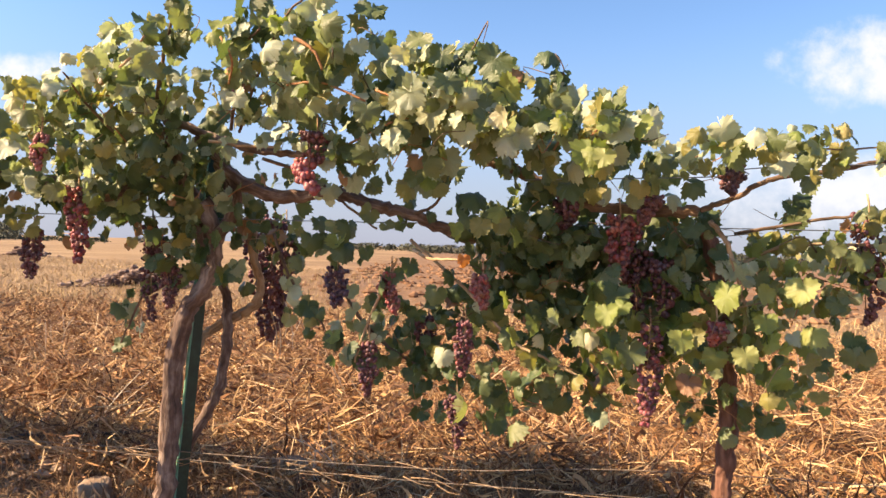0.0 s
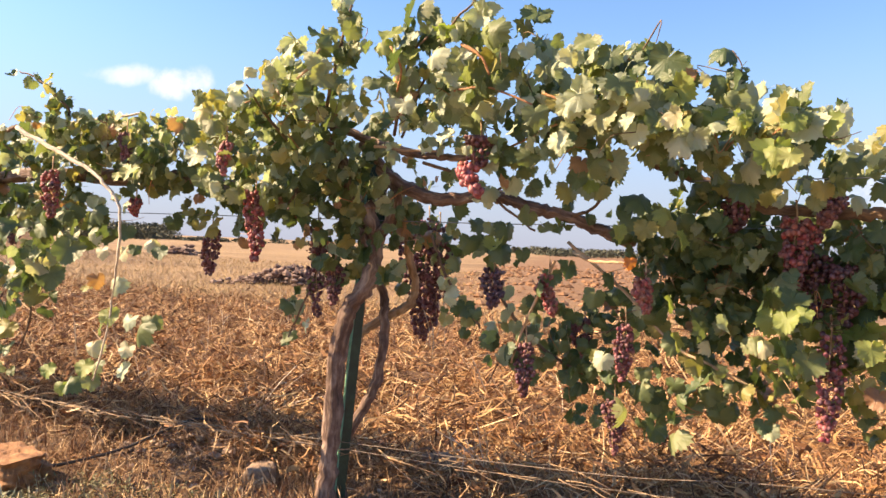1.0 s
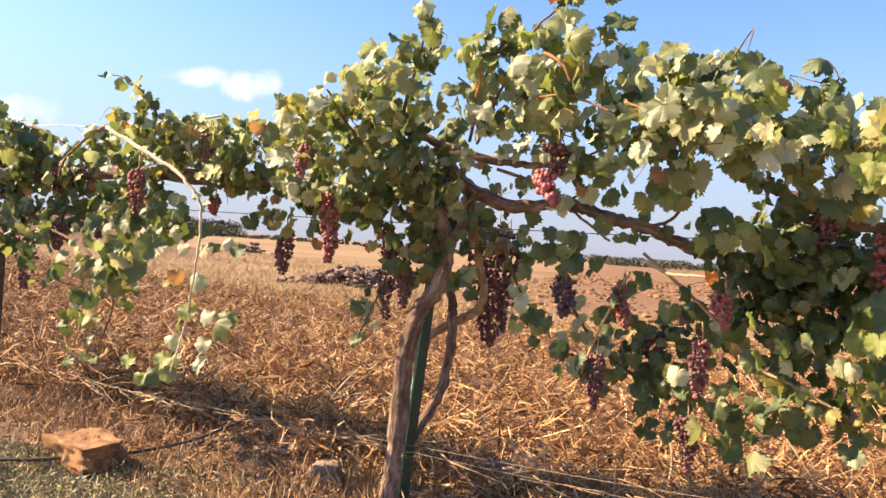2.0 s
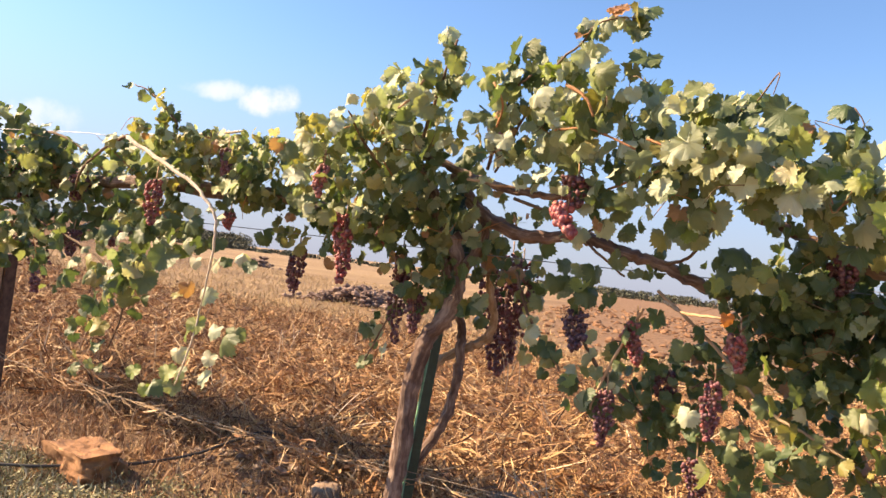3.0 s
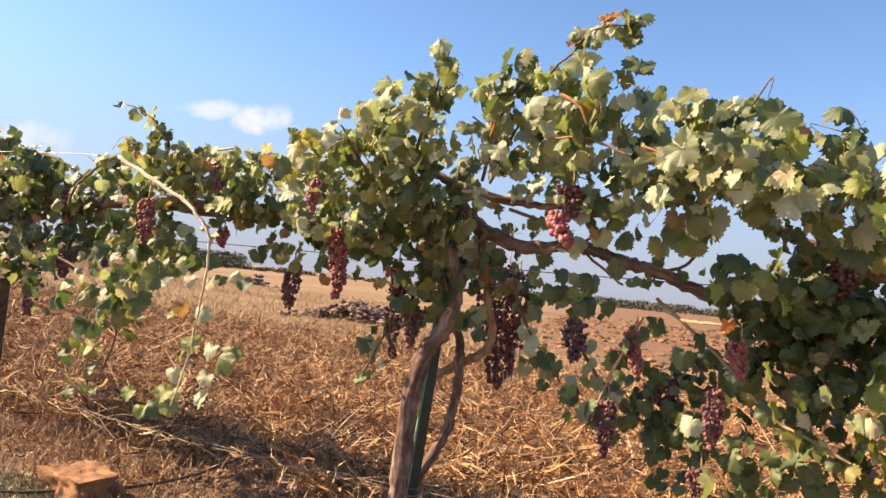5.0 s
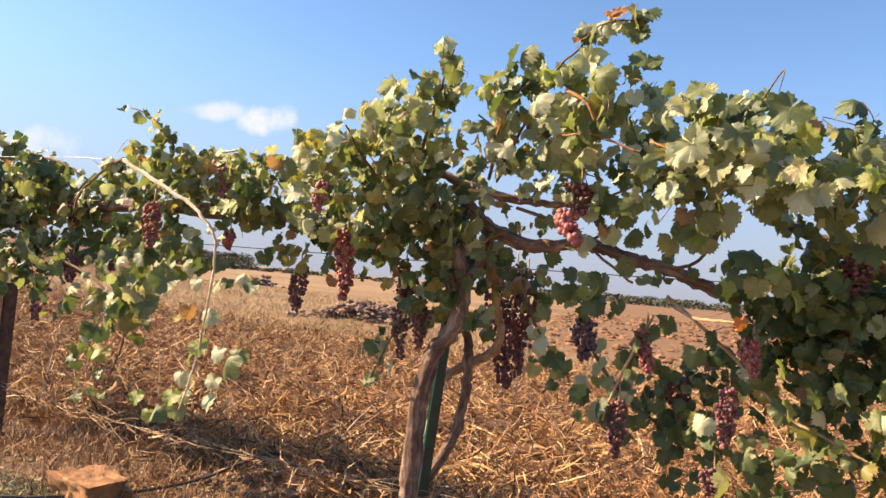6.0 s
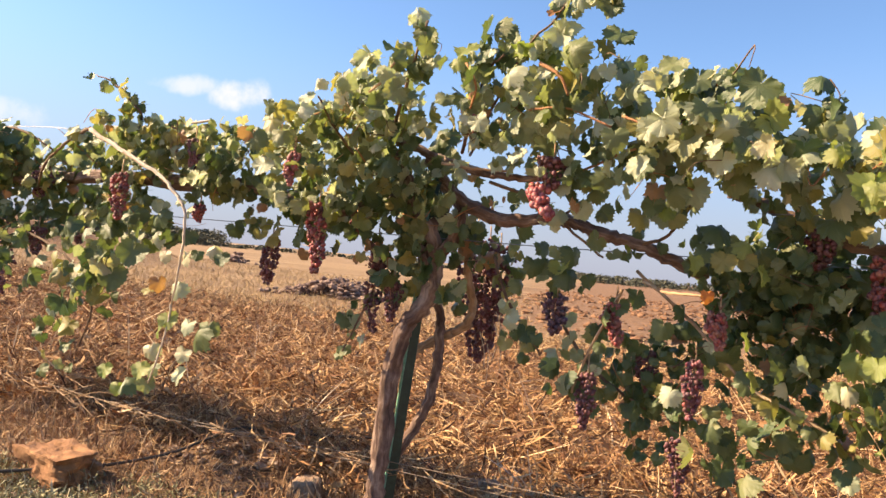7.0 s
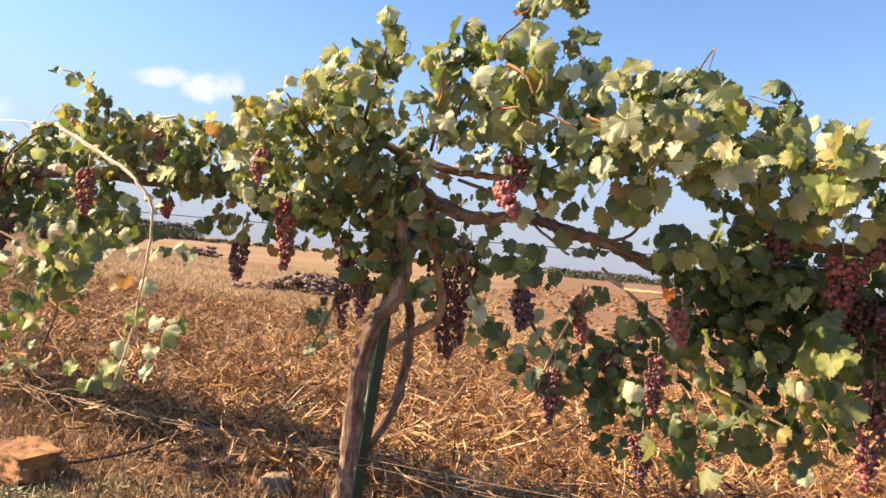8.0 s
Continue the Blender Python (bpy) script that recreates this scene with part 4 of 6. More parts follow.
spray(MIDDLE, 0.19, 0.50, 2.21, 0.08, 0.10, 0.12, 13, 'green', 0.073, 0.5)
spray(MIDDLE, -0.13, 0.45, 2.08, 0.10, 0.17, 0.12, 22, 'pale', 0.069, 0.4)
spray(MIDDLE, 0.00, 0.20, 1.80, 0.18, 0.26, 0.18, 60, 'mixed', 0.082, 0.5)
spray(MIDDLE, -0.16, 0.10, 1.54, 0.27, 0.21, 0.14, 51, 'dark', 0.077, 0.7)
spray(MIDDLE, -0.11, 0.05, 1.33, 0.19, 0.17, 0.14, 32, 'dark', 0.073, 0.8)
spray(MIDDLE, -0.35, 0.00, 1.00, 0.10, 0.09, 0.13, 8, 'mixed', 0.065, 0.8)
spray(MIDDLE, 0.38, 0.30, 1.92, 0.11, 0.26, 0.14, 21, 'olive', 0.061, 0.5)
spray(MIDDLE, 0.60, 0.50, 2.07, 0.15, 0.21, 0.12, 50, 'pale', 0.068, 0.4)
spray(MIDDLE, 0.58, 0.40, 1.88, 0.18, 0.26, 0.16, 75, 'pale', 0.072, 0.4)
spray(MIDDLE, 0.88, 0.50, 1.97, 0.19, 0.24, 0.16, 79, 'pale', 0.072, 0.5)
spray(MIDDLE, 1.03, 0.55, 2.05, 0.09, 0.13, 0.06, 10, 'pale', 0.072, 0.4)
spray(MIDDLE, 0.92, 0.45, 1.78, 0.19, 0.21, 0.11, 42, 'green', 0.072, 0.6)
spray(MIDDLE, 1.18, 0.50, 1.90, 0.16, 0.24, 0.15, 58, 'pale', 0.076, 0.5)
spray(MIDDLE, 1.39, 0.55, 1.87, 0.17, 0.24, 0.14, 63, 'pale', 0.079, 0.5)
spray(MIDDLE, 1.28, 0.50, 1.76, 0.19, 0.21, 0.08, 30, 'green', 0.072, 0.7)
spray(MIDDLE, 0.52, 0.15, 1.63, 0.15, 0.14, 0.11, 9, 'dark', 0.058, 0.8)
spray(MIDDLE, 0.86, 0.20, 1.64, 0.16, 0.14, 0.10, 18, 'dark', 0.058, 0.7)
spray(MIDDLE, 1.14, 0.30, 1.63, 0.08, 0.13, 0.06, 6, 'green', 0.072, 0.9)
spray(MIDDLE, 0.99, 0.05, 1.50, 0.21, 0.10, 0.08, 21, 'dark', 0.058, 0.7)
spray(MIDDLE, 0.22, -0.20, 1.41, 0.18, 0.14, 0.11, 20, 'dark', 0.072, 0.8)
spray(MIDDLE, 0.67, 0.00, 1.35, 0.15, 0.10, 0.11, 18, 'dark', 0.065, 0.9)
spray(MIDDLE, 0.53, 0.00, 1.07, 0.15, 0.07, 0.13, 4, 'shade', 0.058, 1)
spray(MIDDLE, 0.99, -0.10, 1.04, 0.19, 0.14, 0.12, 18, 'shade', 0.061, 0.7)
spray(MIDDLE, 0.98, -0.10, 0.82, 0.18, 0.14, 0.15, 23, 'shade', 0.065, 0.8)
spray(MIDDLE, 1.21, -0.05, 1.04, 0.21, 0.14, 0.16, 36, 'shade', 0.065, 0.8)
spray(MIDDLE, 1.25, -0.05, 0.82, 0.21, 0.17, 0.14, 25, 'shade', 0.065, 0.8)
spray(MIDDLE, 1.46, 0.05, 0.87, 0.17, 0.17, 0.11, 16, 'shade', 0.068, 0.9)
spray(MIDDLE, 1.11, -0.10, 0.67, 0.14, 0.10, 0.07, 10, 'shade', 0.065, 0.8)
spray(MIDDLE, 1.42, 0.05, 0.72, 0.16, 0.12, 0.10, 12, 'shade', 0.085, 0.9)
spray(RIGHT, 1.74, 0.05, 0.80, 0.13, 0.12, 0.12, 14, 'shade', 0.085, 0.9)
spray(MIDDLE, -0.32, 0.45, 1.62, 0.26, 0.12, 0.11, 20, 'pale', 0.072, 0.6)
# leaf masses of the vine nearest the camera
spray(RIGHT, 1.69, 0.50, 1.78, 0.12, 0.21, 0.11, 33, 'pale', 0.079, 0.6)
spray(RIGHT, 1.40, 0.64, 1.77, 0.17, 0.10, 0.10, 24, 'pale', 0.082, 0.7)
spray(RIGHT, 1.67, 0.00, 1.00, 0.18, 0.17, 0.14, 30, 'shade', 0.072, 0.9)
spray(RIGHT, 1.87, 0.05, 0.93, 0.15, 0.17, 0.12, 27, 'yellow', 0.072, 0.9)
spray(RIGHT, 1.98, 0.05, 1.02, 0.13, 0.17, 0.15, 27, 'yellow', 0.072, 0.9)
spray(RIGHT, 1.50, -0.05, 1.08, 0.14, 0.14, 0.14, 18, 'shade', 0.072, 0.9)
spray(RIGHT, 1.58, -0.05, 0.80, 0.14, 0.10, 0.09, 9, 'shade', 0.072, 0.9)
spray(RIGHT, 2.11, 0.05, 0.77, 0.11, 0.10, 0.09, 9, 'shade', 0.072, 0.9)
spray(RIGHT, 1.73, 0.30, 1.24, 0.16, 0.09, 0.12, 10, 'shade', 0.072, 0.9)
spray(RIGHT, 1.98, 0.30, 1.25, 0.16, 0.09, 0.12, 7, 'shade', 0.072, 0.9)
spray(RIGHT, 1.41, 0.16, 1.70, 0.09, 0.03, 0.06, 9, 'dark', 0.072, 0.9)
spray(RIGHT, 1.56, 0.20, 1.62, 0.09, 0.03, 0.05, 7, 'dark', 0.072, 0.9)
spray(RIGHT, 1.56, 0.50, 1.74, 0.11, 0.21, 0.06, 16, 'pale', 0.079, 0.7)
spray(RIGHT, 1.71, 0.40, 1.67, 0.13, 0.21, 0.08, 20, 'green', 0.079, 0.8)
spray(RIGHT, 1.56, 0.30, 1.68, 0.10, 0.17, 0.06, 8, 'green', 0.072, 0.8)
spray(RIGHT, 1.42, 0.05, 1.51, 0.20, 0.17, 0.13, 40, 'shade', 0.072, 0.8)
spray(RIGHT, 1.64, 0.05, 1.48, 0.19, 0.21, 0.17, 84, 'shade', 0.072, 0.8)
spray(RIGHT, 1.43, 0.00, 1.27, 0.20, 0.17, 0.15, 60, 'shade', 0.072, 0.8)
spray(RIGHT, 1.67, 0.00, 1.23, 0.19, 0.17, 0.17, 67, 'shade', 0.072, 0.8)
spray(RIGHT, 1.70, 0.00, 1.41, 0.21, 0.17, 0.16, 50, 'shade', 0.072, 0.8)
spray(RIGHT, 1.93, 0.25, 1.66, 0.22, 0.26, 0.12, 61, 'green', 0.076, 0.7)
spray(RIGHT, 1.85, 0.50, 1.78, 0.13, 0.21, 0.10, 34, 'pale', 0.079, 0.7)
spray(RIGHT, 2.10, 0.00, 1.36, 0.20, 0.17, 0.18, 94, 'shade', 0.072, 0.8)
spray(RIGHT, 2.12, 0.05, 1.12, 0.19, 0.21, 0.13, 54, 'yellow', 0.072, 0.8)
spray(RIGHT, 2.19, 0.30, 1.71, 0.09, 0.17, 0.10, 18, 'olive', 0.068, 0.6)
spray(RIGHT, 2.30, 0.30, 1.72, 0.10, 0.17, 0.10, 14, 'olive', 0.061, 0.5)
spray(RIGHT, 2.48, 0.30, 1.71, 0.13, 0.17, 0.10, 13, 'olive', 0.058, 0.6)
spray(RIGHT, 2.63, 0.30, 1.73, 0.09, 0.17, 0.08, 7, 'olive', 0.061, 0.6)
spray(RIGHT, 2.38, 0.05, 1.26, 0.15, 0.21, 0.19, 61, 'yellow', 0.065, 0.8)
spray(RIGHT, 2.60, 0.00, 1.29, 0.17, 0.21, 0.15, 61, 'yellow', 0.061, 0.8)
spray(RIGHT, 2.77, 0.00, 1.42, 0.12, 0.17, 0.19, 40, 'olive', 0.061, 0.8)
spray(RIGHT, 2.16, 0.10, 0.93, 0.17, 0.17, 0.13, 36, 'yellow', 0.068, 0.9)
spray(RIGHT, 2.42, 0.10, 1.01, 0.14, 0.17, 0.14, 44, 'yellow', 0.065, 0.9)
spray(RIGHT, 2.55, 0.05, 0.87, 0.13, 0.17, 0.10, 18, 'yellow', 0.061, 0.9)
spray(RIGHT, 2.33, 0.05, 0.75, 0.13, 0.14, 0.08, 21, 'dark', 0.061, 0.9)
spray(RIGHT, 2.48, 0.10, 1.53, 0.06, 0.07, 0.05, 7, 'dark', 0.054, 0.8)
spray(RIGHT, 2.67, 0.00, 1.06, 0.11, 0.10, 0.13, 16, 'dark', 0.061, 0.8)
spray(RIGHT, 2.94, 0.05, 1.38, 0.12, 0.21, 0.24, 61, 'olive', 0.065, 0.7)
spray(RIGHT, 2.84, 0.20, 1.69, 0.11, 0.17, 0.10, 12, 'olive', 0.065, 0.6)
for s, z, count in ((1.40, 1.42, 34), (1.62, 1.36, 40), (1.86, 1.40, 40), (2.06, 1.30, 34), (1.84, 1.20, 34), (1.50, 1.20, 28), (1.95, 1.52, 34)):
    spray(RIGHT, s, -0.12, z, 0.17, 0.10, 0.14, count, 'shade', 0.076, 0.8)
spray(MIDDLE, 1.27, 0.06, 1.38, 0.07, 0.04, 0.06, 9, 'shade', 0.075, 0.9)
# leaves that stand out singly
single(MIDDLE, 0.88, 0.55, 2.34, 0.082, 'rust', 0, 20)
single(MIDDLE, 0.98, 0.55, 2.33, 0.111, 'pale', -20, 35)
single(MIDDLE, 0.96, 0.55, 2.26, 0.110, 'dark', 30, 0)
single(MIDDLE, 0.84, 0.55, 2.30, 0.099, 'pale', 0, 0)
single(MIDDLE, 0.78, 0.54, 2.28, 0.095, 'dark', 40, 0)
single(MIDDLE, 0.80, 0.54, 2.20, 0.099, 'pale', -20, 0)
single(MIDDLE, 0.76, 0.54, 2.30, 0.074, 'olive', 20, 0)
single(MIDDLE, 0.91, 0.55, 2.30, 0.077, 'olive', 50, 0)
single(MIDDLE, 0.53, 0.55, 2.22, 0.120, 'pale', -30, 10)
single(MIDDLE, 0.57, 0.54, 2.20, 0.101, 'dark', 30, 0)
single(MIDDLE, 1.00, 0.55, 2.15, 0.137, 'dark', 20, 20)
single(MIDDLE, 0.95, 0.54, 2.12, 0.096, 'dark', 50, 0)
single(MIDDLE, 0.41, 0.55, 2.13, 0.112, 'lemon', 0, 30)
single(MIDDLE, 0.49, 0.56, 2.05, 0.114, 'dark', 30, 0)
single(MIDDLE, 0.80, 0.60, 1.96, 0.115, 'dark', 40, 0)
single(MIDDLE, 0.70, 0.60, 1.93, 0.091, 'dark', 30, 0)
single(MIDDLE, 0.89, 0.62, 1.91, 0.100, 'dark', 50, 0)
single(MIDDLE, 1.30, 0.64, 1.78, 0.106, 'dark', 30, 0)
single(MIDDLE, 1.21, 0.60, 1.99, 0.095, 'pale', -40, 0)
single(RIGHT, 1.44, 0.66, 1.80, 0.105, 'dark', 20, 0)
single(RIGHT, 1.51, 0.64, 1.89, 0.076, 'rust', 0, 0)
single(MIDDLE, 1.39, 0.66, 1.73, 0.112, 'lemon', -10, 10)
single(RIGHT, 1.44, 0.68, 1.74, 0.104, 'green', 20, 0)
single(RIGHT, 2.21, 0.50, 1.20, 0.125, 'lemon', -45, 0)
single(RIGHT, 2.43, 0.50, 1.23, 0.120, 'lemon', -40, 0)
single(RIGHT, 2.08, 0.45, 1.05, 0.103, 'lemon', 20, 0)
single(RIGHT, 2.28, 0.45, 1.01, 0.096, 'lemon', 0, 0)
single(RIGHT, 1.84, 0.50, 1.13, 0.096, 'lemon', -30, 0)
single(RIGHT, 1.89, 0.50, 1.16, 0.069, 'lemon', -10, 0)
single(RIGHT, 1.78, 0.28, 1.02, 0.084, 'olive', 0, 10)
single(RIGHT, 1.86, 0.28, 0.96, 0.093, 'olive', 60, 0)
single(RIGHT, 2.11, 0.40, 0.90, 0.094, 'olive', -10, 0)
single(RIGHT, 1.81, 0.70, 1.61, 0.117, 'green', 20, 0)
single(RIGHT, 1.83, 0.68, 1.73, 0.126, 'pale', 30, 0)
single(RIGHT, 1.92, 0.68, 1.72, 0.101, 'lemon', -20, 10)
single(RIGHT, 2.36, 0.40, 0.87, 0.075, 'olive', -30, 0)
single(RIGHT, 2.12, 0.42, 1.06, 0.092, 'olive', -20, 0)
single(RIGHT, 2.35, 0.40, 1.12, 0.090, 'lemon', -10, 0)
single(RIGHT, 2.49, 0.40, 1.09, 0.103, 'lemon', -20, 20)
single(RIGHT, 1.69, 0.66, 1.75, 0.080, 'lemon', 70, 0)
single(RIGHT, 1.42, 0.62, 1.74, 0.102, 'green', 0, 20)
single(MIDDLE, 1.12, 0.60, 1.69, 0.117, 'pale', -10, 0)
single(MIDDLE, 1.11, 0.45, 1.75, 0.158, 'pale', -10, 0)
single(MIDDLE, 1.13, 0.35, 1.65, 0.104, 'dark', 20, 0)
single(MIDDLE, 1.20, 0.37, 1.62, 0.090, 'pale', -30, 0)
single(MIDDLE, 1.05, 0.20, 1.56, 0.119, 'dark', 40, 0)
single(MIDDLE, 1.34, 0.30, 1.52, 0.130, 'dark', 20, 35)
single(MIDDLE, 1.29, 0.28, 1.50, 0.101, 'dark', 50, 25)
single(MIDDLE, 0.58, 0.05, 1.34, 0.115, 'dark', 40, 0)
single(MIDDLE, 0.63, 0.00, 1.34, 0.111, 'dark', 20, 0)
single(MIDDLE, 0.76, 0.08, 1.40, 0.121, 'dark', 50, 0)
single(MIDDLE, 0.75, 0.10, 1.30, 0.121, 'dark', 30, 0)
single(MIDDLE, 0.51, 0.00, 1.25, 0.097, 'dark', 60, 0)
single(MIDDLE, 0.70, 0.10, 1.41, 0.087, 'dark', 20, 0)
single(MIDDLE, 0.57, 0.05, 1.05, 0.105, 'dark', 40, 0)
single(MIDDLE, 0.07, -0.30, 1.10, 0.105, 'dark', 0, 0)
single(MIDDLE, 1.28, 0.30, 1.40, 0.087, 'lemon', 70, 0)
single(MIDDLE, 1.37, 0.32, 1.41, 0.107, 'olive', -20, 0)
single(RIGHT, 1.44, 0.30, 1.47, 0.091, 'lemon', 30, 10)
single(RIGHT, 1.49, 0.30, 1.38, 0.099, 'lemon', 75, 0)
single(RIGHT, 1.70, 0.66, 1.75, 0.087, 'green', 65, 0)
single(RIGHT, 1.78, 0.72, 1.62, 0.147, 'lemon', 20, 0)
single(MIDDLE, 0.97, 0.10, 1.21, 0.100, 'dark', 30, 0)
single(MIDDLE, 1.04, 0.10, 1.25, 0.109, 'dark', 50, 10)
single(MIDDLE, 0.89, 0.05, 1.10, 0.097, 'dark', 40, 0)
single(MIDDLE, 0.70, 0.05, 0.92, 0.110, 'dark', 30, 0)
single(MIDDLE, 1.14, 0.05, 1.14, 0.110, 'dark', 20, 0)
single(MIDDLE, 1.22, 0.10, 1.22, 0.093, 'dark', 60, 0)
single(LEFT, -1.48, 0.40, 1.20, 0.187, 'dark', 30, 0)
single(LEFT, -1.68, 0.42, 1.12, 0.147, 'cream', 70, 0)
single(LEFT, -1.78, 0.40, 1.07, 0.137, 'green', 20, 0)
single(LEFT, -1.64, 0.38, 1.06, 0.174, 'dark', 40, 0)
single(LEFT, -2.21, 0.30, 0.85, 0.143, 'dark', 0, 0)
single(LEFT, -2.09, 0.30, 0.87, 0.125, 'green', 60, 0)
single(MIDDLE, -0.94, 0.55, 1.23, 0.096, 'cream', -20, 0)
single(MIDDLE, -0.82, 0.50, 1.28, 0.084, 'cream', 30, 20)
single(MIDDLE, -0.77, 0.50, 1.24, 0.089, 'dark', 10, 0)
single(MIDDLE, -1.04, 0.50, 1.07, 0.123, 'dark', 0, 0)
single(MIDDLE, -1.18, 0.48, 1.09, 0.103, 'olive', 70, 0)
single(MIDDLE, -0.91, 0.56, 1.60, 0.113, 'lemon', 0, 15)
single(MIDDLE, -0.31, 0.50, 2.05, 0.083, 'cream', 0, 20)
single(MIDDLE, 0.15, 0.50, 2.31, 0.112, 'green', 10, 0)
single(RIGHT, 1.63, 0.60, 1.97, 0.107, 'dark', 10, 30)
single(LEFT, -1.28, 0.45, 0.64, 0.125, 'lemon', 0, 0)
single(MIDDLE, -0.97, 0.48, 0.77, 0.099, 'cream', 20, 10)
single(MIDDLE, -1.01, 0.46, 0.66, 0.119, 'pale', -20, 0)
single(RIGHT, 1.80, 0.28, 1.11, 0.129, 'lemon', -10, 0)
single(RIGHT, 1.86, 0.28, 1.16, 0.090, 'lemon', 20, 0)
single(RIGHT, 1.75, 0.26, 1.03, 0.100, 'pale', 0, 20)
single(RIGHT, 1.57, 0.25, 1.06, 0.100, 'green', 55, 20)
single(RIGHT, 1.85, 0.26, 1.02, 0.087, 'green', 40, 0)
single(MIDDLE, 1.21, 0.20, 0.91, 0.099, 'pale', 0, 10)
single(RIGHT, 1.49, 0.22, 1.01, 0.097, 'lemon', 75, 0)
single(RIGHT, 1.65, 0.25, 1.09, 0.100, 'olive', 75, 0)
single(RIGHT, 1.46, 0.25, 1.15, 0.087, 'lemon', 80, 0)
single(RIGHT, 1.92, 0.25, 0.96, 0.131, 'green', 20, 0)
single(RIGHT, 1.83, 0.20, 0.88, 0.110, 'green', 50, 0)
single(RIGHT, 1.62, 0.60, 1.95, 0.040, 'dark', 40, 20)
single(RIGHT, 1.65, 0.60, 1.91, 0.045, 'green', -20, 0)
single(RIGHT, 1.67, 0.60, 1.87, 0.053, 'dark', 10, 0)
limb('cane', RIGHT, [(1.60, 0.55, 1.86), (1.66, 0.58, 1.90), (1.68, 0.60, 1.94), (1.65, 0.60, 1.99)], 0.0026, 0.0017, 'twig', 0)
single(RIGHT, 1.69, 0.60, 1.92, 0.032, 'dark', 30, 20)
single(MIDDLE, 0.77, 0.55, 2.31, 0.059, 'olive', 20, 10)
single(MIDDLE, 0.86, 0.55, 2.35, 0.058, 'rust', 0, 20)
single(MIDDLE, 0.96, 0.55, 2.34, 0.077, 'pale', 10, 40)
single(MIDDLE, 0.89, 0.55, 2.30, 0.061, 'pale', -20, 10)
single(MIDDLE, 0.96, 0.55, 2.26, 0.074, 'dark', 10, 0)
single(MIDDLE, 0.79, 0.55, 2.21, 0.069, 'pale', 30, 0)
single(MIDDLE, 0.83, 0.55, 2.26, 0.048, 'dark', 0, 0)
single(MIDDLE, 1.01, 0.55, 2.15, 0.092, 'dark', 0, 50)
single(MIDDLE, 1.05, 0.70, 1.77, 0.108, 'pale', 25, 0)
single(MIDDLE, 1.15, 0.65, 1.97, 0.092, 'mixed', 60, -10)
single(MIDDLE, 1.12, 0.66, 1.69, 0.098, 'pale', -30, -10)
single(RIGHT, 1.45, 0.68, 1.75, 0.085, 'lemon', -10, 10)
single(RIGHT, 1.69, 0.70, 1.73, 0.074, 'lemon', 30, 0)
single(RIGHT, 1.58, 0.66, 1.88, 0.061, 'cream', 60, 0)
single(MIDDLE, 1.23, 0.66, 1.89, 0.072, 'pale', 20, 40)
single(RIGHT, 1.51, 0.64, 1.96, 0.051, 'pale', 0, 20)
single(MIDDLE, -0.24, 0.60, 2.03, 0.061, 'cream', 0, 0)
single(RIGHT, 1.52, 0.60, 1.91, 0.068, 'rust', 0, 0)
single(MIDDLE, 1.14, 0.60, 1.98, 0.113, 'pale', 10, 0)
single(MIDDLE, 0.96, 0.60, 1.84, 0.100, 'pale', -20, 10)
single(RIGHT, 1.45, 0.65, 1.80, 0.083, 'green', 0, 30)
single(RIGHT, 1.42, 0.65, 1.75, 0.089, 'lemon', 20, -20)
single(RIGHT, 1.69, 0.65, 1.76, 0.070, 'lemon', 30, 0)
single(RIGHT, 1.78, 0.74, 1.63, 0.087, 'lemon', 0, 0)
single(RIGHT, 1.78, 0.65, 1.79, 0.096, 'pale', 0, 10)
single(MIDDLE, 1.12, 0.35, 1.59, 0.099, 'pale', 0, 0)
single(MIDDLE, 1.17, 0.35, 1.58, 0.080, 'green', 20, 0)
single(MIDDLE, -1.10, 0.45, 1.60, 0.082, 'lemon', 0, 20)
single(MIDDLE, -0.83, 0.45, 1.79, 0.074, 'lemon', 20, 0)
single(MIDDLE, -1.08, 0.55, 1.23, 0.080, 'cream', 10, 0)
single(MIDDLE, -0.92, 0.50, 1.25, 0.074, 'mixed', 40, 0)
single(LEFT, -1.33, 0.40, 1.04, 0.090, 'green', 0, 40)
single(LEFT, -1.60, 0.40, 0.59, 0.109, 'lemon', 0, 0)
single(MIDDLE, -0.88, 0.50, 0.86, 0.173, 'dark', -30, 0)
single(MIDDLE, -0.83, 0.48, 0.91, 0.113, 'green', 30, 10)
single(MIDDLE, -0.94, 0.50, 0.91, 0.102, 'pale', 0, 20)
single(MIDDLE, -1.07, 0.50, 0.92, 0.116, 'green', 20, 0)
single(MIDDLE, -1.15, 0.48, 0.86, 0.079, 'pale', -30, 0)
single(MIDDLE, -1.22, 0.46, 0.75, 0.107, 'cream', 20, 0)
single(MIDDLE, -1.20, 0.46, 0.67, 0.105, 'green', -30, 10)
single(MIDDLE, -1.23, 0.45, 0.58, 0.105, 'green', 50, 0)
single(LEFT, -1.39, 0.44, 0.56, 0.148, 'green', 0, 30)
single(LEFT, -1.45, 0.44, 0.53, 0.091, 'dark', 40, 0)
single(LEFT, -1.62, 0.30, 1.19, 0.133, 'mixed', 0, 20)
single(LEFT, -1.95, 0.30, 1.11, 0.138, 'mixed', 0, 0)
single(LEFT, -2.30, 0.25, 0.87, 0.104, 'green', 0, 0)
single(MIDDLE, -0.40, 0.00, 0.84, 0.069, 'green', 0, 0)
single(MIDDLE, -0.28, 0.10, 1.32, 0.071, 'green', 0, 0)
single(MIDDLE, 0.58, 0.05, 1.04, 0.076, 'dark', 20, 0)
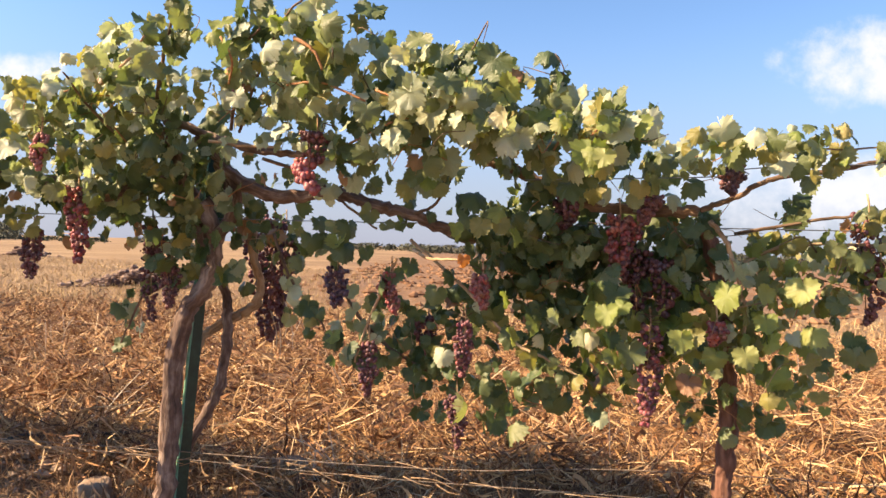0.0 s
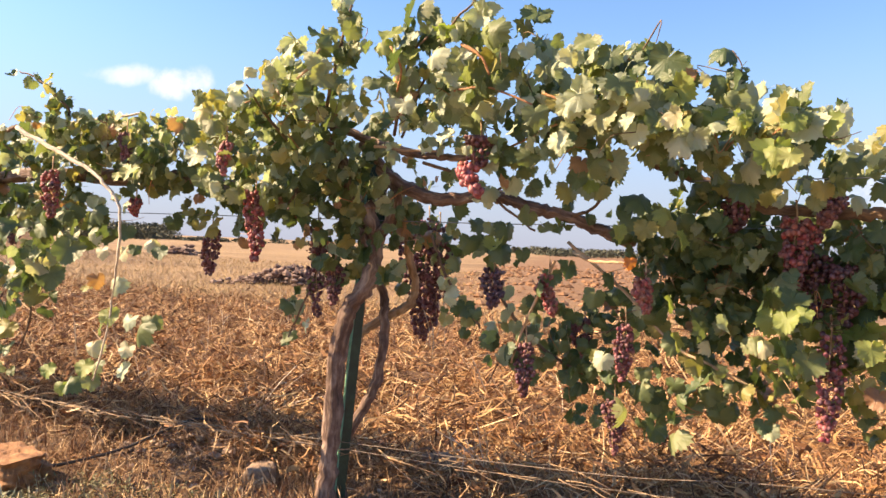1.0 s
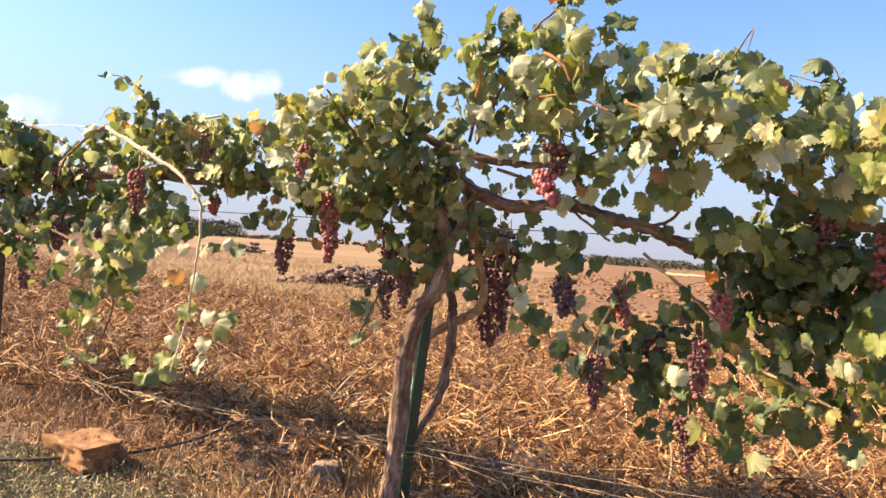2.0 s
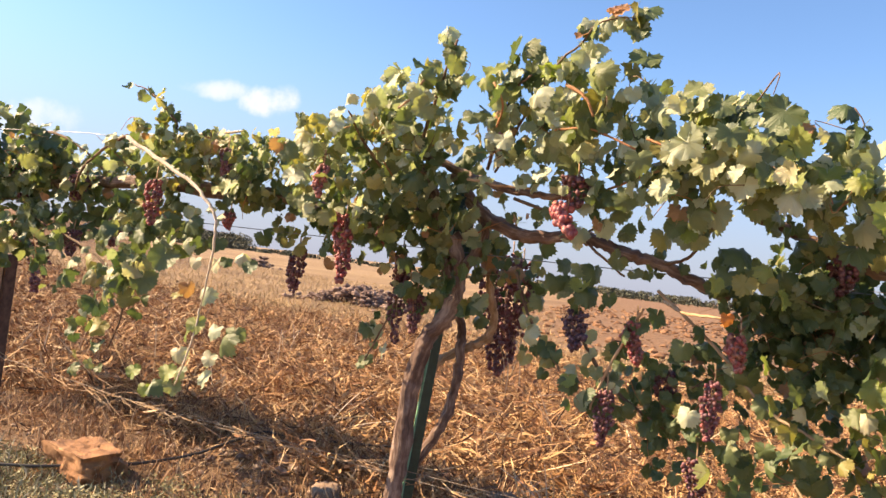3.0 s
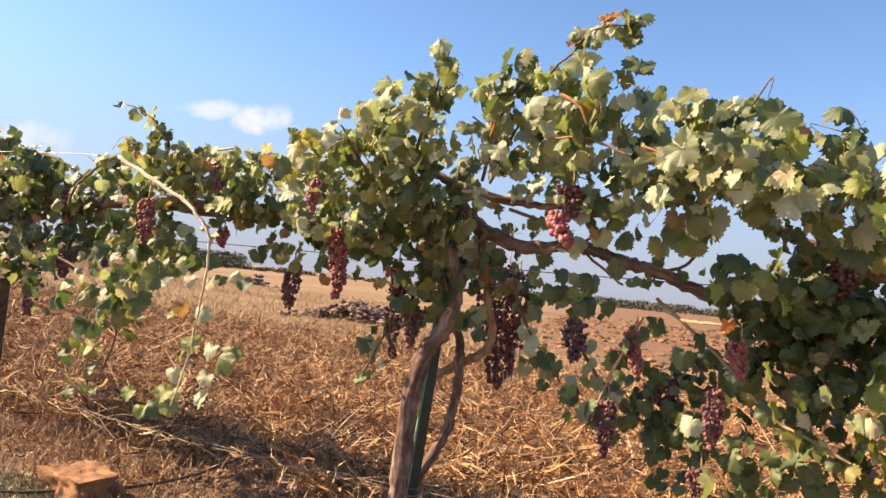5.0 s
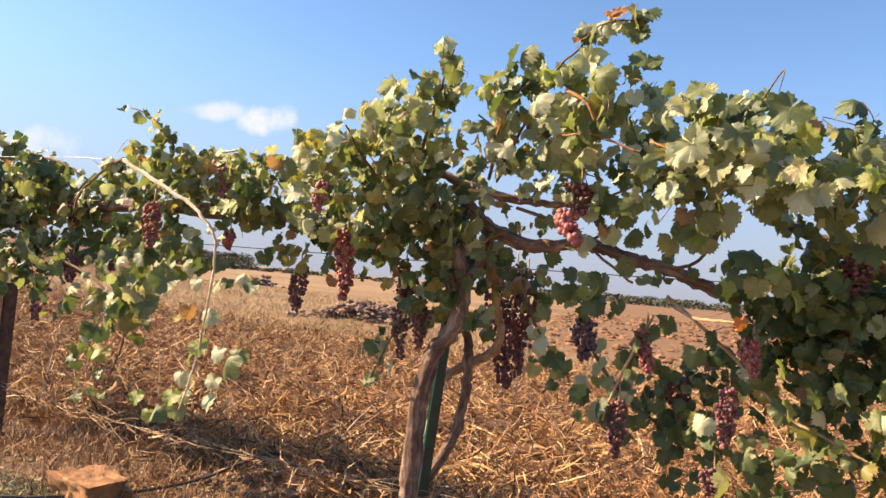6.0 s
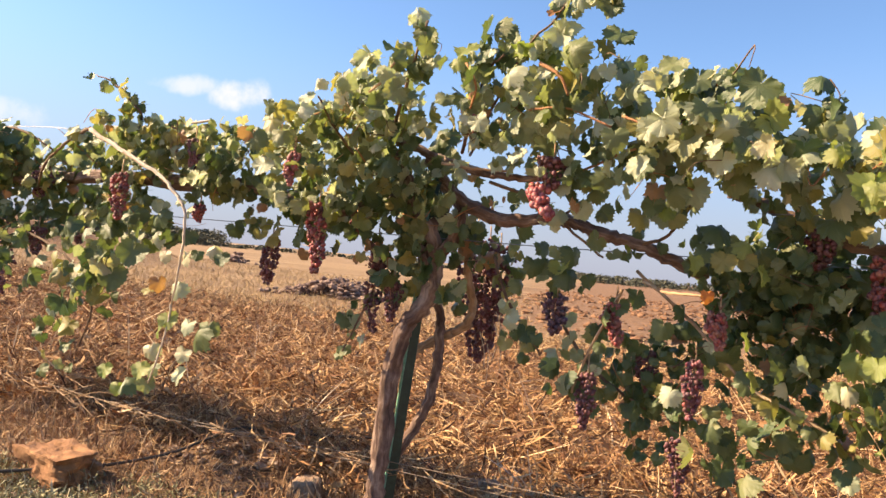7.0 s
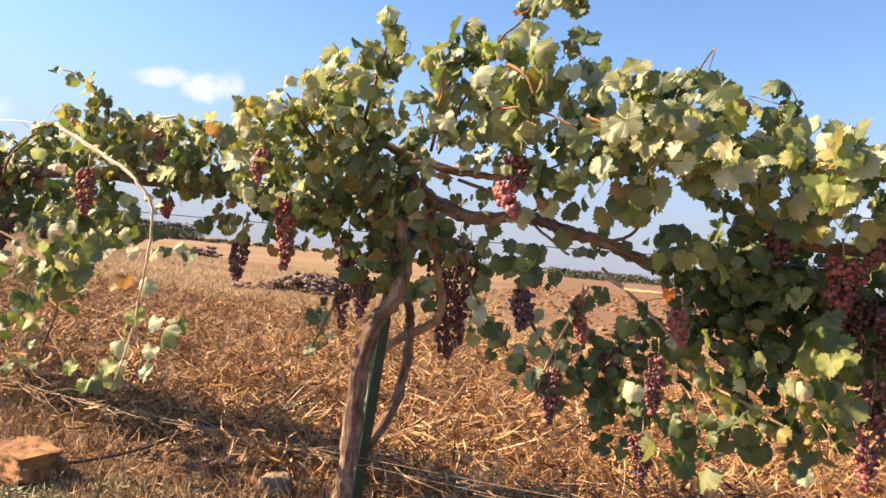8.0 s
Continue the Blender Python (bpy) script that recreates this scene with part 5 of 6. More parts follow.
single(MIDDLE, 0.69, 0.05, 0.94, 0.083, 'mixed', 0, 0)
single(MIDDLE, 1.35, 0.50, 1.30, 0.058, 'amber', 40, 0)
single(MIDDLE, 1.34, 0.48, 1.29, 0.039, 'amber', -40, 10)
single(MIDDLE, 1.28, 0.35, 1.41, 0.069, 'lemon', 40, 0)
single(RIGHT, 1.44, 0.30, 1.42, 0.085, 'olive', 10, 0)
single(MIDDLE, 1.18, 0.10, 0.90, 0.087, 'pale', 0, 0)
single(RIGHT, 1.60, 0.10, 0.80, 0.106, 'dark', 0, 0)
single(RIGHT, 1.79, 0.10, 0.71, 0.078, 'dark', 0, 0)
single(MIDDLE, 1.34, 0.00, 0.84, 0.084, 'green', 0, 0)
single(RIGHT, 1.55, 0.15, 1.08, 0.095, 'green', 40, 20)
single(RIGHT, 1.60, 0.15, 0.99, 0.080, 'olive', 60, 0)
single(MIDDLE, 0.44, 0.50, 1.96, 0.075, 'rust', 10, 0)
single(MIDDLE, 0.51, 0.55, 2.05, 0.084, 'lemon', 0, 30)
single(MIDDLE, 0.75, 0.55, 2.26, 0.063, 'rust', 0, 30)
single(MIDDLE, 0.47, 0.55, 1.96, 0.066, 'rust', 20, 10)
single(MIDDLE, 0.41, 0.50, 1.92, 0.064, 'rust', -20, 0)
single(MIDDLE, 0.49, 0.50, 1.92, 0.056, 'rust', 40, 20)
single(MIDDLE, 0.87, 0.56, 2.35, 0.044, 'rust', 0, 20)
single(RIGHT, 1.83, 0.74, 1.72, 0.086, 'lemon', 10, 0)
single(RIGHT, 1.82, 0.76, 1.62, 0.080, 'lemon', 0, 0)
single(RIGHT, 1.70, 0.70, 1.74, 0.053, 'lemon', 40, 0)
single(RIGHT, 1.84, 0.30, 1.10, 0.086, 'lemon', 0, 0)
single(RIGHT, 1.89, 0.30, 1.15, 0.062, 'lemon', 30, 0)
single(RIGHT, 2.23, 0.25, 1.20, 0.118, 'lemon', 0, 20)
single(RIGHT, 2.31, 0.20, 0.98, 0.103, 'pale', 0, 0)
single(RIGHT, 2.09, 0.25, 1.03, 0.096, 'green', 40, 0)
single(RIGHT, 2.50, 0.20, 1.21, 0.118, 'lemon', 20, 0)
single(RIGHT, 2.41, 0.15, 0.83, 0.059, 'pale', 0, 0)
single(RIGHT, 2.17, 0.20, 0.87, 0.097, 'olive', 0, 30)
single(RIGHT, 1.62, 0.05, 0.76, 0.107, 'dark', 0, 0)
single(RIGHT, 1.82, 0.05, 0.68, 0.087, 'dark', 0, 0)
single(MIDDLE, -0.41, 0.00, 0.82, 0.077, 'green', 0, 0)
single(MIDDLE, 0.62, 0.05, 1.04, 0.071, 'dark', 0, 0)
single(RIGHT, 2.58, 0.35, 1.77, 0.063, 'olive', 0, 20)
single(RIGHT, 2.42, 0.40, 1.75, 0.063, 'olive', 0, 40)
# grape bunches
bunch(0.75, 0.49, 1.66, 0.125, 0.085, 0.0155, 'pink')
bunch(0.77, 0.47, 1.76, 0.11, 0.12, 0.011, 'wine')
bunch(-0.37, 0.55, 1.75, 0.14, 0.06, 0.0095, 'coral')
bunch(-1.50, 0.50, 1.64, 0.24, 0.11, 0.0103, 'red')
bunch(-0.37, 0.34, 1.56, 0.32, 0.10, 0.0118, 'red')
bunch(-0.91, 0.00, 1.37, 0.23, 0.105, 0.0112, 'wine')
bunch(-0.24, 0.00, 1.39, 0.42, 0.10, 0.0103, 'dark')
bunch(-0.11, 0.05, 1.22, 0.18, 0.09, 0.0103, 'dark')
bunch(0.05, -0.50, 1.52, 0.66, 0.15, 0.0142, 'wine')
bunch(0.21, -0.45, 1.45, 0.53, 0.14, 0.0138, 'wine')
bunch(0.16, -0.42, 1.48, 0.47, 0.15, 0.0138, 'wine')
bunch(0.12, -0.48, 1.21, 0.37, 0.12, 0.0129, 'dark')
bunch(0.45, 0.50, 1.98, 0.13, 0.05, 0.0077, 'plum')
bunch(0.68, 0.00, 1.25, 0.17, 0.11, 0.0112, 'blue')
bunch(-1.17, 0.35, 1.84, 0.15, 0.08, 0.0103, 'wine')
bunch(-1.25, 0.20, 1.52, 0.09, 0.07, 0.0095, 'red')
bunch(-3.04, 0.10, 1.25, 0.39, 0.14, 0.0112, 'wine')
bunch(-3.33, 0.10, 1.74, 0.27, 0.16, 0.0112, 'dark')
bunch(-2.72, 0.10, 1.32, 0.17, 0.11, 0.0103, 'dark')
bunch(-2.38, 0.05, 1.43, 0.18, 0.12, 0.0103, 'dark')
bunch(-2.73, 0.10, 1.71, 0.20, 0.15, 0.0103, 'wine')
bunch(0.96, 0.10, 1.24, 0.17, 0.08, 0.0095, 'coral')
bunch(0.87, 0.10, 0.95, 0.23, 0.09, 0.0099, 'wine')
bunch(1.28, 0.12, 1.06, 0.22, 0.08, 0.0099, 'plum')
bunch(1.36, 0.20, 1.25, 0.13, 0.07, 0.0103, 'coral')
bunch(1.23, 0.00, 0.74, 0.23, 0.07, 0.0095, 'wine')
bunch(-3.24, 0.10, 1.30, 0.21, 0.12, 0.0103, 'dark')
bunch(-0.32, 0.10, 1.50, 0.08, 0.06, 0.0086, 'red')
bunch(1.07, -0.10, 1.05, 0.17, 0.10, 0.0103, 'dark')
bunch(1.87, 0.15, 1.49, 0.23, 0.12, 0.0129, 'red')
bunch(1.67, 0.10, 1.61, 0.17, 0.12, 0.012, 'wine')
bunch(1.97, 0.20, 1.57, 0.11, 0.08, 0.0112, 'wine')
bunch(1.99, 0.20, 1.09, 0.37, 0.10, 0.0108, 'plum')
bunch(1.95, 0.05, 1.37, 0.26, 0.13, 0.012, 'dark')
bunch(2.22, 0.20, 1.11, 0.08, 0.08, 0.0103, 'red')
bunch(2.76, 0.00, 1.53, 0.41, 0.10, 0.0103, 'wine')
bunch(2.26, 0.20, 1.68, 0.11, 0.08, 0.0103, 'blue')
bunch(2.04, 0.10, 1.33, 0.21, 0.11, 0.0112, 'wine')
bunch(-0.25, 0.00, 1.41, 0.18, 0.09, 0.0103, 'dark')


def hang_leaves(vine, picked=300):
    """The leaves nearest the open side are parts of their own, the rest one joined mass."""
    grown = sorted(GROWN[vine.name], key=lambda g: -g[3])
    for m, hue, shape, _ in grown[:picked]:
        part("leaf", LEAF_MESH[hue, shape], None, vine).matrix_basis = m
    hues = list(LEAF_JOINED)
    verts, faces, slots, uvs = [], [], [], []
    for m, hue, shape, _ in grown[picked:]:
        src = LEAF_MESH[hue, shape]
        base = len(verts)
        verts += [tuple(m @ v.co) for v in src.vertices]
        for poly in src.polygons:
            faces.append([base + i for i in poly.vertices])
            slots.append(hues.index(hue))
        uvs += [c for lp in src.uv_layers[0].data for c in lp.uv]
    if not verts:
        return
    mesh = bpy.data.meshes.new("foliage")
    mesh.from_pydata(verts, [], faces)
    for hue in hues:
        mesh.materials.append(LEAF_JOINED[hue])
    mesh.polygons.foreach_set("material_index", slots)
    mesh.polygons.foreach_set("use_smooth", [True] * len(faces))
    mesh.uv_layers.new(name="UVMap").data.foreach_set("uv", uvs)
    tagged(part("foliage", mesh, None, vine, "inner leaves of the vine"), kind="stuff")


def thin_shoots(vine):
    """Fine shoots, leaf stalks and tendrils between the leaves, one mesh for each wood."""
    for slot, wood in enumerate(("twig", "orange", "tan")):
        bm = bmesh.new()
        for at, which in SHOOTS[vine.name]:
            if which != slot:
                continue
            p = at - vine.location
            way = Vector((rnd.gauss(0, 1), rnd.gauss(0, 0.7), rnd.gauss(-0.05, 0.7))).normalized() * rnd.uniform(0.08, 0.28)
            if p.z > (1.45 if vine == RIGHT else 1.75):
                way = Vector((way.x, way.y, -abs(way.z))) * 0.6
            bow = Vector((rnd.gauss(0, 0.03), rnd.gauss(0, 0.03), rnd.gauss(0.01, 0.035)))
            tube(bm, smooth([p, p + way * 0.5 + bow, p + way], 3), rnd.uniform(0.0018, 0.0035), 0.0012, 4)
        if bm.verts:
            tagged(part("shoot", bm, BARK[wood], vine, "thin shoots and tendrils"), kind="stuff")


for vine in (LEFT, MIDDLE, RIGHT):
    hang_leaves(vine)
    thin_shoots(vine)


# trellis posts and wires
def steel_post():
    ob = thing("trellis_post", row(-0.118, -0.06, 0), "dark green painted steel trellis post beside the trunk", "post")
    ob.matrix_basis = ob.matrix_basis @ Matrix.Rotation(radians(26), 4, "Z")
    bm = bmesh.new()
    for x0, x1, y0, y1 in ((-0.026, 0.026, -0.004, 0.004), (-0.004, 0.004, 0.005, 0.035)):
        lo = [bm.verts.new((x, y, -0.2)) for x, y in ((x0, y0), (x1, y0), (x1, y1), (x0, y1))]
        hi = [bm.verts.new((x + 0.117, y - 0.05, 1.75)) for x, y in ((x0, y0), (x1, y0), (x1, y1), (x0, y1))]
        for i in range(4):
            bm.faces.new((lo[i], lo[(i + 1) % 4], hi[(i + 1) % 4], hi[i]))
        bm.faces.new(hi)
        bm.faces.new(lo[::-1])
    part("web", bm, GREEN_PAINT, ob)
    # pale mint strip puts the sunlight on the left edge into the colour
    bm = bmesh.new()
    edge = [Vector((-0.027, -0.004, -0.2)), Vector((0.012, -0.021, 0.45)), Vector((0.051, -0.037, 1.1)), Vector((0.09, -0.054, 1.75))]
    tube(bm, smooth(edge, 4), 0.008, 0.006, 6, 0.5)
    part("worn_edge", bm, SUNLIT_MINT, ob, "left edge in pale mint, its sunlit look put into the colour")


steel_post()


def wood_post():
    at = row(-3.60, 0.0, 0)
    ob = thing("trellis_post", at, "dark weathered wooden trellis post", "post")
    bm = bmesh.new()
    bmesh.ops.create_cube(bm, size=1.0, matrix=Matrix.Translation((0, 0, 0.44)) @ Matrix.Diagonal((0.13, 0.12, 1.28, 1)))
    bmesh.ops.bevel(bm, geom=bm.edges[:], offset=0.012, segments=2, affect="EDGES")
    part("shaft", bm, POST_WOOD, ob)


wood_post()


def wire(points, radius, label, mat=None):
    line = smooth([row(*p) for p in points], 8)
    bm = bmesh.new()
    o = line[0].copy()
    tube(bm, [p - o for p in line], radius, radius, 5)
    ob = part("trellis_wire", bm, mat or WIRE, None, label)
    ob.location = o
    tagged(ob, label, "wire", "wires of the trellis")
    return ob


wire([(-9, 0.2, 1.99), (-3.28, 0.2, 1.95), (-2.2, 0.2, 1.915), (-0.9, 0.15, 1.86)], 0.0022, "thin galvanised top wire of the trellis")
wire([(0.3, 0, 1.45), (0.7, 0, 1.45), (2.3, 0, 1.46), (7, 0, 1.47)], 0.0022, "thin galvanised middle wire under the canopy")
wire([(-9, 0, 1.47), (-3, 0, 1.46), (-1.3, 0, 1.455), (0.3, 0, 1.45)], 0.0022, "thin galvanised middle wire under the canopy")
wire([(1.5, 0.2, 1.62), (2.26, 0.2, 1.64), (2.75, 0.2, 1.685), (7, 0.2, 1.75)], 0.0022, "thin galvanised upper wire carrying vine shoots")
wire([(-9, 0, 0.40), (-3.43, 0, 0.35), (-1.9, 0, 0.32), (-0.13, 0, 0.37), (1.2, 0, 0.42), (2.5, 0, 0.52), (7, 0, 0.6)], 0.0019, "rusty low wire hung with dry tendrils", RUSTY)
wire([(-1.9, 0.02, 0.30), (-0.74, 0.02, 0.335), (0.9, 0.02, 0.36), (2.5, 0, 0.40), (7, 0, 0.45)], 0.0016, "rusty low wire near the ground", RUSTY)


def tendrils():
    """Dry shrivelled vine ends caught along the low wire."""
    bm = bmesh.new()
    rng = random.Random(5)
    for _ in range(110):
        s = rng.uniform(-3.6, 0.1) if rng.random() < 0.75 else rng.uniform(0.1, 3.2)
        z = 0.34 + 0.03 * math.sin(s)
        a = row(s, rng.gauss(0, 0.01), z + rng.gauss(0, 0.012))
        ln = rng.uniform(0.05, 0.28)
        way = ALONG * rng.choice((-1, 1)) + Vector((0, 0, rng.gauss(-0.05, 0.25))) + OUT * rng.gauss(0, 0.15)
        tube(bm, smooth([a, a + way * ln * 0.5 + Vector((0, 0, rng.gauss(0, 0.012))), a + way * ln], 2), 0.003, 0.0015, 4)
    ob = part("dry_tendrils", bm, BARK["tan"], None)
    tagged(ob, "brown dry tendrils wound along the low wire", "tendrils", kind="stuff")


tendrils()

# irrigation hose on the ground
def hose_line():
    pts = [Vector((x, y, ground_z(x, y) + 0.06)) for x, y in ((-3.66, 2.86), (-3.32, 3.04), (-3.17, 3.12), (-3.07, 3.20), (-2.97, 3.26), (-2.88, 3.36), (-2.78, 3.52), (-2.65, 3.77), (-2.54, 3.96), (-2.40, 4.14), (-2.25, 4.31), (-1.5, 4.75))]
    bm = bmesh.new()
    line = smooth(pts, 6)
    tube(bm, [p - line[0] for p in line], 0.01, 0.009, 6, 0.1)
    ob = part("irrigation_hose", bm, HOSE, None)
    ob.location = line[0]
    tagged(ob, "dusty brown irrigation hose lying along the row", "hose")


hose_line()


# stones
def stone(at, size, mat, label, seed, cuts=2, turn=None, round_off=0.32, uneven=1.0):
    ob_at = Vector((at[0], at[1], ground_z(at[0], at[1])))
    bm = bmesh.new()
    bmesh.ops.create_cube(bm, size=1.0)
    bmesh.ops.subdivide_edges(bm, edges=bm.edges[:], cuts=cuts + 5, use_grid_fill=True)
    for v in bm.verts:
        rounded = v.co.normalized() * 0.62
        v.co = v.co.lerp(rounded, round_off)
        k = v.co.copy()
        v.co *= 1 + uneven * (0.22 * noise.noise(k * 2.2 + Vector((seed, 0, 0))) + 0.16 * noise.noise(k * 5 + Vector((0, seed, 0))))
        v.co = Vector((v.co.x * size[0], v.co.y * size[1], (v.co.z + 0.36) * size[2]))
    for fc in bm.faces:
        fc.smooth = round_off > 0.5
    mesh = bpy.data.meshes.new("stone")
    bm.to_mesh(mesh)
    bm.free()
    mesh.materials.append(mat)
    ob = new("stone", mesh)
    ob.matrix_basis = Matrix.Translation(ob_at) @ Matrix.Rotation(seed if turn is None else turn, 4, "Z")
    return tagged(ob, label, "stone", "stones along the verge")


stone((-3.01, 3.31), (0.26, 0.40, 0.175), SANDSTONE, "large orange sandstone block on the verge", 2.4, 7, 1.22, 0.34, 1.35)
stone((-1.75, 3.70), (0.18, 0.15, 0.13), ROCK, "pale grey field stone in front of the vine", 2.1, 4, None, 0.75)
stone((-0.82, 4.0), (0.18, 0.14, 0.12), ROCK, "pale brown field stone under the vine", 3.3, 4, None, 0.75)


def dry_twig(foot, tops, label, r=0.004, wood="bleached"):
    """A dead branching twig standing or lying in the straw."""
    base = Vector((foot[0], foot[1], ground_z(foot[0], foot[1]) - 0.01))
    ob = thing("dry_twig", base, label, "twig", "dead twigs in the straw")
    rng = random.Random(int(foot[0] * 100) + 3)
    for x, y, z in tops:
        end = Vector((x, y, z))
        bm = bmesh.new()
        mid = end * 0.5 + Vector((rng.gauss(0, 0.03), rng.gauss(0, 0.03), rng.gauss(0, 0.02)))
        line = smooth([Vector((0, 0, 0)), mid, end], 5)
        tube(bm, line, r, r * 0.5, 5, 0.2)
        for _ in range(2):
            p = line[rng.randrange(4, len(line) - 1)]
            tube(bm, [p, p + Vector((rng.gauss(0, 0.05), rng.gauss(0, 0.03), rng.uniform(0, 0.07)))], r * 0.5, r * 0.3, 4)
        part("stick", bm, BARK[wood], ob)


dry_twig((-0.52, 4.00), ((-0.31, -0.08, 0.29), (-0.15, -0.06, 0.25), (-0.08, -0.05, 0.35), (-0.19, -0.06, 0.15),), "pale dead vine prunings under the row")
dry_twig((-3.80, 6.92), ((0.04, -0.07, 0.49), (-0.03, -0.10, 0.25),), "thin upright dry stalk in the straw")
dry_twig((-2.35, 4.84), ((0.33, 0.03, 0.45),), "long pale stalk leaning in the straw", 0.0065)
dry_twig((-2.37, 4.93), ((0.56, 0.09, 0.24), (0.35, 0.05, 0.19)), "long pale stalk lying in the straw", 0.006)
dry_twig((-3.55, 5.36), ((-0.01, -0.08, 0.39), (0.07, -0.03, 0.30),), "thin upright dry stalk in the straw")
dry_twig((-0.56, 3.93), ((-0.09, -0.05, 0.23), (-0.15, -0.06, 0.14),), "pale dead vine prunings under the row")
dry_twig((-4.07, 7.71), ((0.05, -0.07, 0.43), (-0.04, -0.12, 0.32), (0.15, -0.02, 0.40),), "thin upright dry stalk in the straw")
dry_twig((-2.44, 5.28), ((0.31, 0.07, 0.29),), "long pale stalk leaning in the straw")
dry_twig((-1.78, 8.18), ((0.28, -0.03, 0.56),), "long pale stalk leaning in the straw")
dry_twig((3.22, 6.35), ((-0.08, -0.04, 0.45), (0.04, -0.10, 0.37),), "thin upright dry stalk in the straw")

# loose straw, stubble and weeds
blades("straw_litter", STRAW, scatter(120000, 0.35, 9.4, 4.2, 21, 1.15), "thick litter of dry golden straw and stalks", "straw", 0.45, (0.06, 0.26), (0.0013, 0.0052), 0.19, 0.85)
edge = []
for i in range(16000):
    s, d = random.uniform(-5.0, 4.0), random.uniform(-0.8, 0.75)
    if random.random() > (1.0 if s < -0.6 else 0.4) * min(1.0, max(0.0, (0.5 - d) * 2.5)) or noise.noise(Vector((s * 1.7, d * 1.7, 3))) < random.uniform(-0.7, 0.15):
        continue
    edge.append((*row(s, d, 0).xy, random.uniform(0.5, 1.0)))
blades("straw_fringe", STRAW, edge, "thin fringe of broken straw towards the verge", "straw", 0.5, (0.03, 0.14), (0.0012, 0.004), 0.06, 1.1)
blades("husk_litter", HUSK, scatter(17000, 0.3, 9.0, 4.0, 24, 1.1), "curled pale husks and dead leaves among the straw", "litter", 0.6, (0.05, 0.14), (0.005, 0.013), 0.18, 1.3)
blades("loose_stalks", PALE_STALK, scatter(700, 0.3, 7.0, 4.0, 23, 1.1), "long pale dry stalks lying over the straw", "stalks", 0.4, (0.25, 0.7), (0.0025, 0.006), 0.16, 0.15)


def dead_stems(count, seed):
    """Dry bent stems standing and lying in the straw, three-sided, as one mesh."""
    rng = np.random.default_rng(seed)
    verts, faces = [], []
    for x, y, k in scatter(count, 0.35, 9.2, 4.2, seed, 1.1):
        p = Vector((x, y, ground_z(x, y) + rng.uniform(-0.02, 0.12)))
        yaw, pit = rng.uniform(0, 2 * math.pi), abs(rng.normal(0.1, 0.5))
        way = Vector((math.cos(yaw) * math.cos(pit), math.sin(yaw) * math.cos(pit), math.sin(pit)))
        long, thick = rng.uniform(0.12, 0.45) * k, rng.uniform(0.0018, 0.0048)
        bow = Vector(rng.normal(0, 0.5, 3))
        base = len(verts)
        for i in range(5):
            r = thick * (1 - 0.14 * i)
            for a in (0.0, 2.1, 4.2):
                verts.append(tuple(p + Vector((r * math.cos(a), r * math.sin(a), 0.7 * r * math.sin(a + 1)))))
            p = p + way * (long / 4)
            way = (way + bow * 0.35 + Vector(rng.normal(0, 0.15, 3))).normalized()
        for i in range(4):
            for j in range(3):
                faces.append((base + 3 * i + j, base + 3 * i + (j + 1) % 3, base + 3 * i + 3 + (j + 1) % 3, base + 3 * i + 3 + j))
    mesh = bpy.data.meshes.new("dead_stems")
    mesh.from_pydata(verts, [], faces)
    mesh.materials.append(STEM)
    tagged(new("dead_stems", mesh), "tangle of brown dead weed stems in the straw", "stems", kind="stuff")


dead_stems(9000, 27)
blades("tall_grass", TALL_GRASS, [p for p in scatter(56000, 8.6, 34.0, 5.0, 28, 1.3) if p[1] < 15 or p[0] < -3 + 2.5 * noise.noise(Vector((p[0] * 0.4, p[1] * 0.4, 2.0)))], "tall thin dry tan grass beyond the straw", "grass", 0.5, (0.05, 0.18), (0.002, 0.006), 0.02, 0.6, 1.1)
blades("dry_stubble", STUBBLE, [p for p in scatter(34000, 7.5, 32.0, 5.0, 22, 1.4) if p[1] < 16 or p[0] < -2], "short dry tan stubble of the field", "stubble", 1.0, (0.06, 0.2), (0.002, 0.008), 0.02, 0.3)


